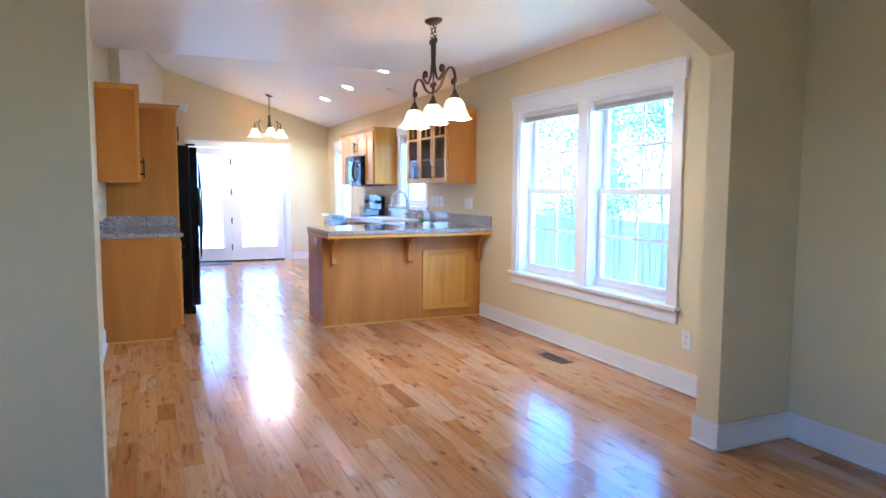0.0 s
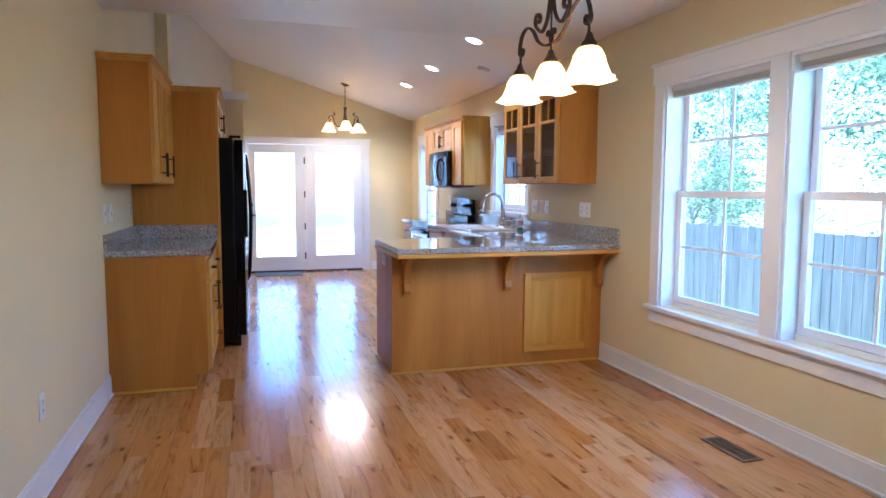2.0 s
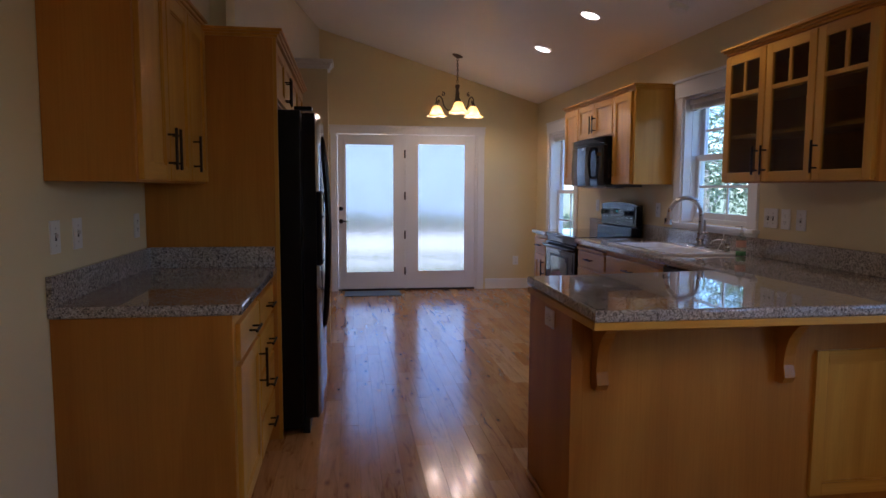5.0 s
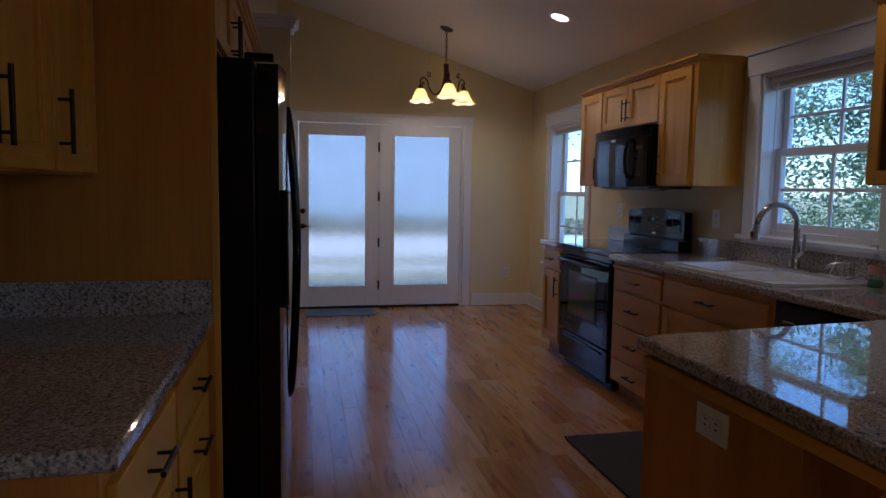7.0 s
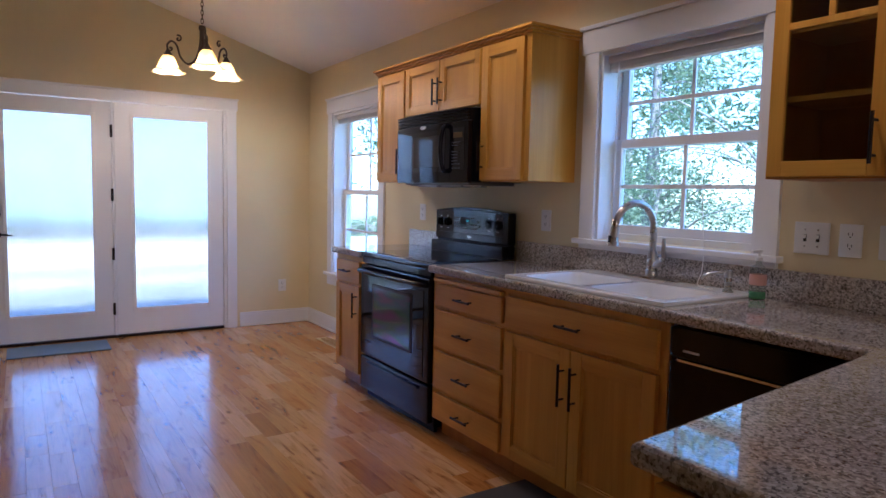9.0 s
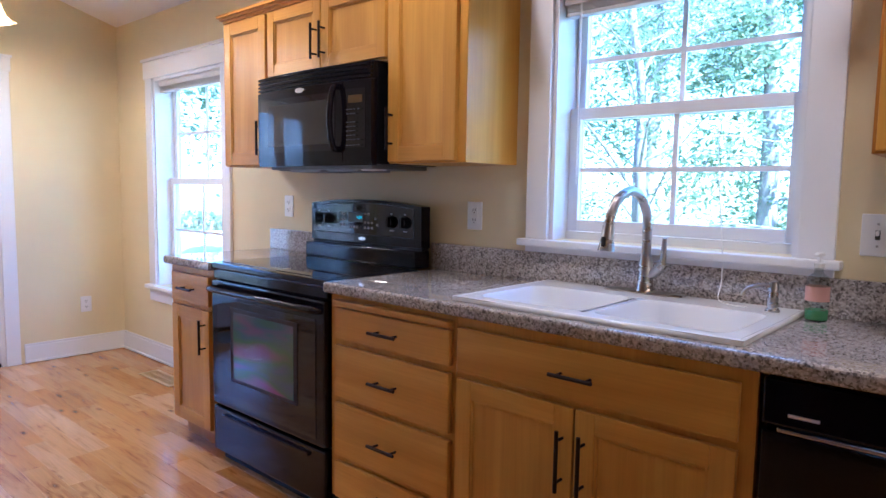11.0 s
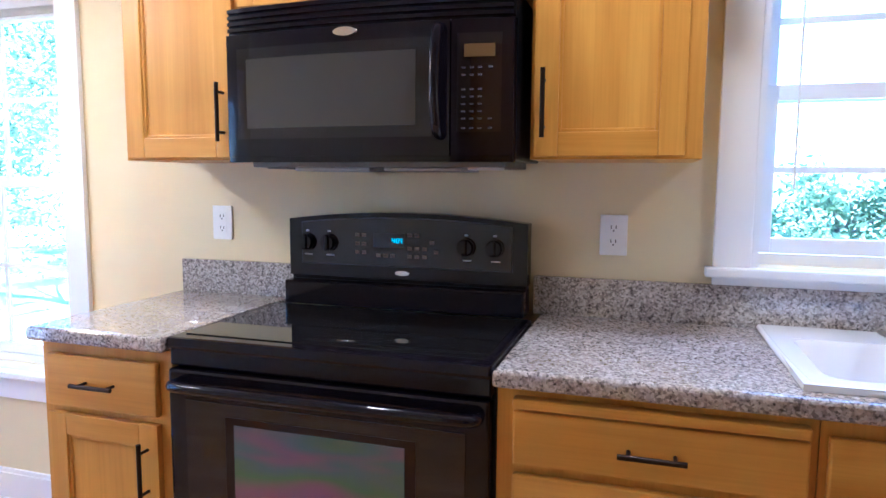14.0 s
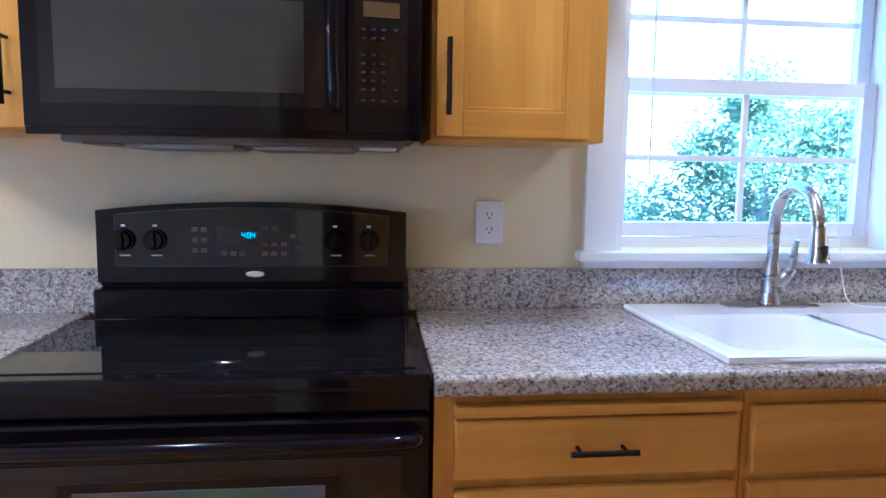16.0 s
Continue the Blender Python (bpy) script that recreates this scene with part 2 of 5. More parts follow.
def join(bm, t, m=None):
    if m is not None:
        bmesh.ops.transform(t, matrix=m, verts=t.verts[:])
    me = bpy.data.meshes.new("tmp")
    t.to_mesh(me)
    t.free()
    bm.from_mesh(me)
    bpy.data.meshes.remove(me)


def boxed(*a, **k):
    return box(bmesh.new(), *a, **k)


def cyl(bm, p, q, r, r2=None, seg=20, caps=True):
    p, q = Vector(p), Vector(q)
    m = Matrix.Translation((p + q) / 2) @ (q - p).to_track_quat("Z", "Y").to_matrix().to_4x4()
    bmesh.ops.create_cone(bm, cap_ends=caps, segments=seg, radius1=r, radius2=r if r2 is None else r2, depth=(q - p).length, matrix=m)
    return bm


def tube(bm, pts, r, seg=10, ends=None):
    """A round bar along a smooth line through pts; ends: (first, last) radius."""
    pts = [Vector(p) for p in pts]
    line = []
    for i in range(len(pts) - 1):
        a, b, c, d = pts[max(i - 1, 0)], pts[i], pts[i + 1], pts[min(i + 2, len(pts) - 1)]
        for k in range(5):
            t = k / 5
            line.append(0.5 * (2 * b + (c - a) * t + (2 * a - 5 * b + 4 * c - d) * t * t + (3 * b - a - 3 * c + d) * t ** 3))
    line.append(pts[-1])
    rings, up = [], Vector((0.31, 0.17, 0.93)).normalized()
    for i, p in enumerate(line):
        d = (line[min(i + 1, len(line) - 1)] - line[max(i - 1, 0)]).normalized()
        side = d.cross(up)
        side = side.normalized() if side.length > 1e-4 else d.orthogonal().normalized()
        up = side.cross(d).normalized()
        f = i / (len(line) - 1)
        rad = r if ends is None else ends[0] + (ends[1] - ends[0]) * f
        rings.append([bm.verts.new(p + rad * (math.cos(a) * side + math.sin(a) * up)) for a in [2 * math.pi * k / seg for k in range(seg)]])
    for a, b in zip(rings, rings[1:]):
        for k in range(seg):
            bm.faces.new((a[k], a[(k + 1) % seg], b[(k + 1) % seg], b[k]))
    bm.faces.new(rings[0][::-1])
    bm.faces.new(rings[-1])
    return bm


def lathe(bm, profile, centre=(0, 0, 0), seg=32, wave=0.0, lobes=6, close=False):
    """Turns (radius, z) rows about the upright axis; wave scallops the last rows."""
    rings = []
    for i, (r, z) in enumerate(profile):
        ring = []
        for k in range(seg):
            a = 2 * math.pi * k / seg
            w = wave * max(0.0, (i / (len(profile) - 1) - 0.5) * 2) ** 2
            ring.append(bm.verts.new((centre[0] + r * (1 + 0.5 * w * math.cos(lobes * a)) * math.cos(a), centre[1] + r * (1 + 0.5 * w * math.cos(lobes * a)) * math.sin(a),
                                      centre[2] + z + 0.25 * w * r * math.cos(lobes * a))))
        rings.append(ring)
    for a, b in zip(rings, rings[1:]):
        for k in range(seg):
            bm.faces.new((a[k], a[(k + 1) % seg], b[(k + 1) % seg], b[k]))
    if close:
        bm.faces.new(rings[0][::-1])
        bm.faces.new(rings[-1])
    bmesh.ops.recalc_face_normals(bm, faces=bm.faces[:])
    return bm


def prism(bm, outline, axis, a, b):
    """An outline in the two other axes, drawn out along one axis from a to b."""
    def at(u, v, w):
        return {"x": (w, u, v), "y": (u, w, v), "z": (u, v, w)}[axis]
    lo, hi = [bm.verts.new(at(u, v, a)) for u, v in outline], [bm.verts.new(at(u, v, b)) for u, v in outline]
    fs = [bm.faces.new(lo), bm.faces.new(hi[::-1])]
    for k in range(len(outline)):
        j = (k + 1) % len(outline)
        fs.append(bm.faces.new((lo[k], hi[k], hi[j], lo[j])))
    bmesh.ops.recalc_face_normals(bm, faces=fs)
    return bm


def mesh_of(bm, name, material, smooth=False, origin=None):
    if origin is not None:
        bmesh.ops.translate(bm, vec=-Vector(origin), verts=bm.verts[:])
    me = bpy.data.meshes.new(name)
    bm.to_mesh(me)
    bm.free()
    me.materials.append(material)
    if smooth:
        me.polygons.foreach_set("use_smooth", [True] * len(me.polygons))
        me.set_sharp_from_angle(angle=radians(40))
    return me


def structure(name, bm, material, label, category, smooth=False):
    ob = new(name, mesh_of(bm, name, material, smooth))
    return tagged(ob, label, category, "", "structure")


def thing(name, base, label, category, group="", kind=""):
    ob = new(name)
    ob.empty_display_size = 0.05
    ob.location = base
    return tagged(ob, label, category, group, kind)


def part(name, bm, material, parent, label="", smooth=False):
    """One mesh under a thing or a part; bm is in the world's metres."""
    root, base = parent, Vector((0, 0, 0))
    while root is not None:
        base += root.location
        root = root.parent
    ob = new(name, mesh_of(bm, name, material, smooth, base))
    ob.parent = parent
    return tagged(ob, label)


def solo(name, bm, material, label, category, base=(0, 0, 0), group="", smooth=False, kind=""):
    ob = new(name, mesh_of(bm, name, material, smooth, base))
    ob.location = base
    return tagged(ob, label, category, group, kind)


# ---------- shell ----------
def holed(bm, axis, a, b, u0, u1, z0, z1, holes):
    """A wall slab from a to b along axis, over u0..u1 and z0..z1, with holes (u0, u1, z0, z1)."""
    us = sorted({u0, u1, *[h[0] for h in holes], *[h[1] for h in holes]})
    zs = sorted({z0, z1, *[h[2] for h in holes], *[h[3] for h in holes]})
    for p, q in zip(us, us[1:]):
        for r, s in zip(zs, zs[1:]):
            if not any(h[0] <= p and q <= h[1] and h[2] <= r and s <= h[3] for h in holes):
                box(bm, *((a, b, p, q) if axis == "x" else (p, q, a, b)), r, s)
    bmesh.ops.remove_doubles(bm, verts=bm.verts[:], dist=1e-5)
    return bm


HEAD = 1.985
WIN = {"dining_b": (3.285, 4.18, 0.545, HEAD), "dining_a": (4.30, 5.20, 0.545, HEAD), "sink": (7.40, 8.252, 1.075, HEAD), "far": (10.575, 11.485, 0.55, HEAD)}
DOORX = (0.66, 2.495, 2.02)
structure("wall_east", holed(bmesh.new(), "x", W, W + 0.17, ARCH + 0.145, F + 0.17, -0.2, 2.75, list(WIN.values())), WALL, "cream painted plaster wall with window openings", "wall")
far = holed(bmesh.new(), "y", F, F + 0.17, -0.35, W, -0.2, EAVE, [(DOORX[0], DOORX[1], -0.2, DOORX[2])])
prism(far, [(-0.35, EAVE), (W, EAVE), (W, EAVE + 0.1), (-0.35, slope_z(-0.35) + 0.1)], "y", F, F + 0.17)
structure("wall_north", far, WALL, "cream painted gable wall round the glazed doors", "wall")
structure("wall_west", boxed(L - 0.15, L, ARCH + 0.145, 9.22, -0.2, 3.75), WALL, "cream painted plaster wall behind the cabinets", "wall")
structure("wall_hall", prism(bmesh.new(), [(L, 9.22), (0.49, F), (0.34, F), (L - 0.15, 9.22)], "z", -0.2, 3.75), WALL_DIM, "cream painted wall, greyed in colour for its dimmer light", "wall")
structure("floor_slab", boxed(-2.3, W + 0.17, -3.3, F + 0.17, -0.2, -0.012), JOINT, "dark subfloor seen only in the board joints", "floor")
structure("ceiling_dining", boxed(L - 0.15, W + 0.17, ARCH + 0.145, YC, CEIL, CEIL + 0.3), CEILING, "flat white painted ceiling of the dining end", "ceiling")
structure("ceiling_kitchen", prism(bmesh.new(), [(W + 0.17, slope_z(W + 0.17)), (-0.4, slope_z(-0.4)), (-0.4, slope_z(-0.4) + 0.15), (W + 0.17, slope_z(W + 0.17) + 0.15)], "y", YC, F + 0.17), CEILING, "sloping white painted ceiling of the kitchen", "ceiling")
structure("wall_gable", prism(bmesh.new(), [(L, CEIL + 0.001), (W, CEIL + 0.001), (W, CEIL + 0.02), (L, slope_z(L) + 0.05)], "y", YC - 0.12, YC - 0.004), CEILING, "white painted face above the edge of the flat ceiling", "wall")

# arched opening between the front room and the dining end
A0, A1, SPRING, CROWN = 0.03, 2.735, 1.945, 2.37
curve = [(A0 + (A1 - A0) * k / 28, CROWN - (CROWN - SPRING) * (2 * k / 28 - 1) ** 2) for k in range(29)]
arch = prism(bmesh.new(), [(-2.3, -0.2), (A0, -0.2), *curve, (A1, -0.2), (W + 0.17, -0.2), (W + 0.17, 2.75), (-2.3, 2.75)], "y", ARCH, ARCH + 0.145)
structure("wall_arch", arch, WALL, "painted partition with a wide arched opening", "wall")
FR_X = 3.235
structure("wall_front_east", boxed(FR_X, FR_X + 0.17, -3.3, ARCH, -0.2, 2.75), WALL, "painted side wall of the front room", "wall")
structure("wall_front_west", holed(bmesh.new(), "x", -2.3, -2.15, -3.3, ARCH, -0.2, 2.75, [(-1.15, -0.25, 0.75, 1.9)]), WALL, "painted side wall of the front room with a window", "wall")
structure("wall_front_south", boxed(-2.15, FR_X, -3.3, -3.15, -0.2, 2.75), WALL, "painted end wall of the front room", "wall")
structure("ceiling_front", boxed(-2.3, FR_X + 0.17, -3.3, ARCH, CEIL, CEIL + 0.3), CEILING, "flat white painted ceiling of the front room", "ceiling")

structure("wall_chase", boxed(L, -0.055, 8.81, 9.21, 2.105, 3.6), WALL, "cream painted chase above the pantry", "wall")

# short wall with a cap past the pantry
stub = structure("wall_stub", boxed(L, 0.665, 9.24, 9.40, -0.1, 2.29), WALL, "short cream painted wall end beside the pantry", "wall")
cap = bmesh.new()
box(cap, L, 0.685, 9.222, 9.42, 2.29, 2.315, 0.004)
box(cap, L, 0.70, 9.205, 9.435, 2.315, 2.335, 0.006)
box(cap, L, 0.715, 9.19, 9.45, 2.335, 2.365, 0.004)
structure("wall_cap", cap, TRIM, "white painted moulded cap on the short wall", "trim")


def baseboard(name, pts, inward):
    """Skirting along one straight run from pts[0] to pts[1]; inward is the way into the room."""
    (xa, ya), (xb, yb) = pts
    ix, iy = inward
    bm = bmesh.new()
    box(bm, *sorted((xa, xb + 0.014 * ix)), *sorted((ya, yb + 0.014 * iy)), 0.002, 0.118, 0.002)
    box(bm, *sorted((xa, xb + 0.010 * ix)), *sorted((ya, yb + 0.010 * iy)), 0.118, 0.136, 0.003)
    box(bm, *sorted((xa + 0.014 * ix, xb + 0.026 * ix)), *sorted((ya + 0.014 * iy, yb + 0.026 * iy)), 0.002, 0.018, 0.005)
    structure(name, bm, TRIM, "white painted baseboard", "baseboard")


baseboard("baseboard_dining_east", [(W, ARCH + 0.15), (W, 5.935)], (-1, 0))
baseboard("baseboard_kitchen_east", [(W, 10.08), (W, F - 0.015)], (-1, 0))
baseboard("baseboard_north", [(2.60, F), (W, F)], (0, -1))
baseboard("baseboard_dining_west", [(L, ARCH + 0.15), (L, 5.975)], (1, 0))
baseboard("baseboard_arch_east", [(A1, ARCH), (FR_X, ARCH)], (0, -1))
baseboard("baseboard_jamb_east", [(A1, ARCH - 0.014), (A1, ARCH + 0.159)], (-1, 0))
baseboard("baseboard_arch_back", [(A1, ARCH + 0.145), (W, ARCH + 0.145)], (0, 1))
baseboard("baseboard_front_east", [(FR_X, -3.1), (FR_X, ARCH)], (-1, 0))
baseboard("baseboard_arch_west", [(-2.1, ARCH), (A0, ARCH)], (0, -1))
baseboard("baseboard_jamb_west", [(A0, ARCH - 0.014), (A0, ARCH + 0.159)], (1, 0))


# ---------- windows ----------
def sash(name, parent, x, y0, y1, z0, z1, rail=0.042):
    s = bmesh.new()
    box(s, x - 0.017, x + 0.017, y0, y0 + rail, z0, z1, 0.003)
    box(s, x - 0.017, x + 0.017, y1 - rail, y1, z0, z1, 0.003)
    box(s, x - 0.0165, x + 0.0165, y0 + rail, y1 - rail, z0, z0 + rail, 0.003)
    box(s, x - 0.0165, x + 0.0165, y0 + rail, y1 - rail, z1 - rail, z1, 0.003)
    ob = part(name, s, VINYL, parent)
    yc, zc = (y0 + y1) / 2, (z0 + z1) / 2
    part("muntin", boxed(x - 0.006, x + 0.006, yc - 0.009, yc + 0.009, z0 + rail, z1 - rail, bev=0.002), VINYL, ob)
    part("muntin", boxed(x - 0.0058, x + 0.0058, y0 + rail, y1 - rail, zc - 0.009, zc + 0.009, bev=0.002), VINYL, ob)
    pane = part("pane", boxed(x - 0.002, x + 0.002, y0 + rail - 0.004, y1 - rail + 0.004, z0 + rail - 0.004, z1 - rail + 0.004), GLASS, ob)
    pane.visible_shadow = False


def window_unit(name, holes, label):
    """Sashes, jambs, casing, stool and apron round one or more openings side by side in the east wall."""
    lo, hi = min(h[0] for h in holes), max(h[1] for h in holes)
    z0, z1 = holes[0][2], holes[0][3]
    root = thing(name, (W, (lo + hi) / 2, z0), label, "window", "", "structure")
    for y0, y1, _, _ in holes:
        j = bmesh.new()
        box(j, W - 0.002, W + 0.168, y0, y0 + 0.018, z0, z1)
        box(j, W - 0.002, W + 0.168, y1 - 0.018, y1, z0, z1)
        box(j, W - 0.002, W + 0.168, y0 + 0.018, y1 - 0.018, z1 - 0.018, z1)
        box(j, W + 0.088, W + 0.168, y0 + 0.018, y1 - 0.018, z0, z0 + 0.03)
        part("jamb", j, TRIM, root)
        a, b = y0 + 0.020, y1 - 0.020
        mid = z0 + 0.03 + (z1 - z0 - 0.03) * 0.5
        sash("lower_sash", root, W + 0.112, a, b, z0 + 0.032, mid + 0.022)
        sash("upper_sash", root, W + 0.147, a, b, mid - 0.022, z1 - 0.02)
    for k, y in enumerate(sorted({lo, hi, *[h[e] for h in holes for e in (0, 1)]})[1:-1:2]):
        y2 = sorted(h[0] for h in holes if h[0] > y)[0]
        part("mullion_casing", boxed(W - 0.018, W, y, y2, z0, z1, bev=0.003), TRIM, root)
    part("side_casing", boxed(W - 0.019, W, lo - 0.095, lo, z0, z1, bev=0.003), TRIM, root)
    part("side_casing", boxed(W - 0.019, W, hi, hi + 0.095, z0, z1, bev=0.003), TRIM, root)
    head = bmesh.new()
    box(head, W - 0.024, W, lo - 0.112, hi + 0.112, z1, z1 + 0.115, 0.003)
    box(head, W - 0.036, W, lo - 0.122, hi + 0.122, z1 + 0.115, z1 + 0.135, 0.004)
    part("head_casing", head, TRIM, root)
    sill = bmesh.new()
    box(sill, W - 0.05, W, lo - 0.115, hi + 0.115, z0 - 0.026, z0, 0.005)
    for y0, y1, _, _ in holes:
        box(sill, W, W + 0.087, y0 + 0.019, y1 - 0.019, z0 - 0.02, z0 - 0.001, 0.001)
    part("stool", sill, TRIM, root)
    part("apron", boxed(W - 0.018, W, lo - 0.095, hi + 0.095, z0 - 0.115, z0 - 0.026, bev=0.003), TRIM, root)
    return root


def raised_blind(y0, y1, z1, x, wand=None):
    b = thing("window_blind", (x, (y0 + y1) / 2, z1 - 0.02), "white slatted blind raised into a stack at the window head", "blind", "raised window blinds")
    part("headrail", boxed(x - 0.012, x + 0.03, y0, y1, z1 - 0.050, z1 - 0.02, bev=0.002), BLIND, b)
    part("valance", boxed(x - 0.02, x - 0.014, y0 - 0.001, y1 + 0.001, z1 - 0.054, z1 - 0.0195, bev=0.002), BLIND, b)
    for k in range(6):
        z = z1 - 0.052 - 0.0045 * k
        part("slat", boxed(x - 0.012, x + 0.032, y0 + 0.004, y1 - 0.004, z - 0.0030, z - 0.0008), BLIND, b)
    part("bottom_rail", boxed(x - 0.012, x + 0.032, y0 + 0.003, y1 - 0.003, z1 - 0.094, z1 - 0.080, bev=0.003), BLIND, b)
    for y in (y0 + 0.14, y1 - 0.14):
        part("lift_cord", cyl(bmesh.new(), (x + 0.010, y, z1 - 0.082), (x + 0.010, y, z1 - 0.048), 0.0014, seg=6), BLIND, b)
    if wand:
        part("tilt_wand", cyl(bmesh.new(), (x - 0.027, wand, z1 - 0.06), (x - 0.030, wand, z1 - 0.70), 0.0035, seg=8), VINYL, b)


window_unit("window_1", [WIN["dining_b"], WIN["dining_a"]], "pair of white double-hung windows with grilles")
window_unit("window_2", [WIN["sink"]], "white double-hung window with grilles above the sink")
window_unit("window_3", [WIN["far"]], "white double-hung window with grilles in the kitchen end")
for key, wand in (("dining_a", None), ("dining_b", None), ("sink", 8.155), ("far", None)):
    raised_blind(WIN[key][0] + 0.022, WIN[key][1] - 0.022, WIN[key][3], W + 0.045, wand)

# ---------- glazed doors in the far wall ----------
def bar_handle(parent, place, axis, length, out, post=0.032):
    """A bronze bar pull. axis: the bar's direction; out: unit vector away from the door."""
    p, a, o = Vector(place), Vector(axis), Vector(out)
    bm = bmesh.new()
    cyl(bm, p + o * post - a * length / 2, p + o * post + a * length / 2, 0.0058, seg=10)
    for s in (-1, 1):
        cyl(bm, p + a * s * length * 0.34, p + a * s * length * 0.34 + o * post, 0.0042, seg=8)
    return part("handle", bm, BRONZE, parent, "dark bronze bar pull", True)


def glazed_leaf(root, name, x0, x1, g0, g1, zb, zt, gz0, gz1):
    y0, y1 = F + 0.012, F + 0.056
    s = bmesh.new()
    box(s, x0, g0, y0, y1, zb, zt, 0.002)
    box(s, g1, x1, y0, y1, zb, zt, 0.002)
    box(s, g0, g1, y0, y1, zb, gz0, 0.002)
    box(s, g0, g1, y0, y1, gz1, zt, 0.002)
    leaf = part(name, s, TRIM, root)
    b = bmesh.new()
    for u0, u1, w0, w1 in ((g0 - 0.018, g0 + 0.010, gz0 - 0.018, gz1 + 0.018), (g1 - 0.010, g1 + 0.018, gz0 - 0.018, gz1 + 0.018)):
        box(b, u0, u1, y0 - 0.008, y0, w0, w1, 0.003)
    for w0, w1 in ((gz0 - 0.018, gz0 + 0.010), (gz1 - 0.010, gz1 + 0.018)):
        box(b, g0 + 0.010, g1 - 0.010, y0 - 0.008, y0, w0, w1, 0.003)
    part("glazing_bead", b, TRIM, leaf)
    pane = part("pane", boxed(g0 - 0.004, g1 + 0.004, F + 0.030, F + 0.036, gz0 - 0.004, gz1 + 0.004), FROST, leaf, "frosted glass")
    pane.visible_shadow = False
    return leaf


fd = thing("door_1", (1.57, F, 0), "white glazed patio door and fixed side light with frosted glass", "door", "", "structure")
fr = bmesh.new()
box(fr, 0.66, 0.695, F, F + 0.168, 0, 2.02)
box(fr, 2.46, 2.495, F, F + 0.168, 0, 2.02)
box(fr, 0.695, 2.46, F, F + 0.168, 1.995, 2.02)
box(fr, 1.548, 1.566, F + 0.004, F + 0.168, 0, 1.995)
part("door_frame", fr, TRIM, fd)
part("threshold", boxed(0.695, 2.46, F - 0.004, F + 0.12, 0.001, 0.022, bev=0.004), BRONZE, fd, "dark metal threshold")
part("side_casing", boxed(0.612, 0.668, F - 0.02, F, 0, 1.995, bev=0.003), TRIM, fd)
part("side_casing", boxed(2.487, 2.575, F - 0.02, F, 0, 1.995, bev=0.003), TRIM, fd)
hd = boxed(0.60, 2.585, F - 0.024, F, 1.995, 2.085, bev=0.003)
box(hd, 0.592, 2.593, F - 0.034, F, 2.085, 2.103, 0.004)
part("head_casing", hd, TRIM, fd)
leaf = glazed_leaf(fd, "door_leaf", 0.698, 1.545, 0.790, 1.408, 0.026, 1.990, 0.232, 1.872)
glazed_leaf(fd, "side_light", 1.569, 2.457, 1.708, 2.330, 0.026, 1.990, 0.238, 1.885)
lv = bmesh.new()
cyl(lv, (0.735, F + 0.012, 0.895), (0.735, F - 0.004, 0.895), 0.028)
cyl(lv, (0.735, F - 0.004, 0.895), (0.735, F - 0.04, 0.895), 0.010)
tube(lv, [(0.735, F - 0.042, 0.895), (0.78, F - 0.046, 0.897), (0.835, F - 0.042, 0.890)], 0.0075)
part("lever_handle", lv, BRONZE, leaf, "dark bronze lever", True)
dbt = bmesh.new()
cyl(dbt, (0.735, F + 0.012, 1.055), (0.735, F - 0.012, 1.055), 0.028)
box(dbt, 0.729, 0.741, F - 0.03, F - 0.012, 1.04, 1.07, 0.003)
part("deadbolt", dbt, BRONZE, leaf, "dark bronze thumb turn", True)
for z in (0.25, 0.72, 1.22, 1.75):
    hb = boxed(1.536, 1.560, F + 0.006, F + 0.012, z - 0.05, z + 0.05)
    cyl(hb, (1.549, F + 0.004, z - 0.052), (1.549, F + 0.004, z + 0.052), 0.007, seg=10)
    part("hinge", hb, BRONZE, fd, "bronze butt hinge")


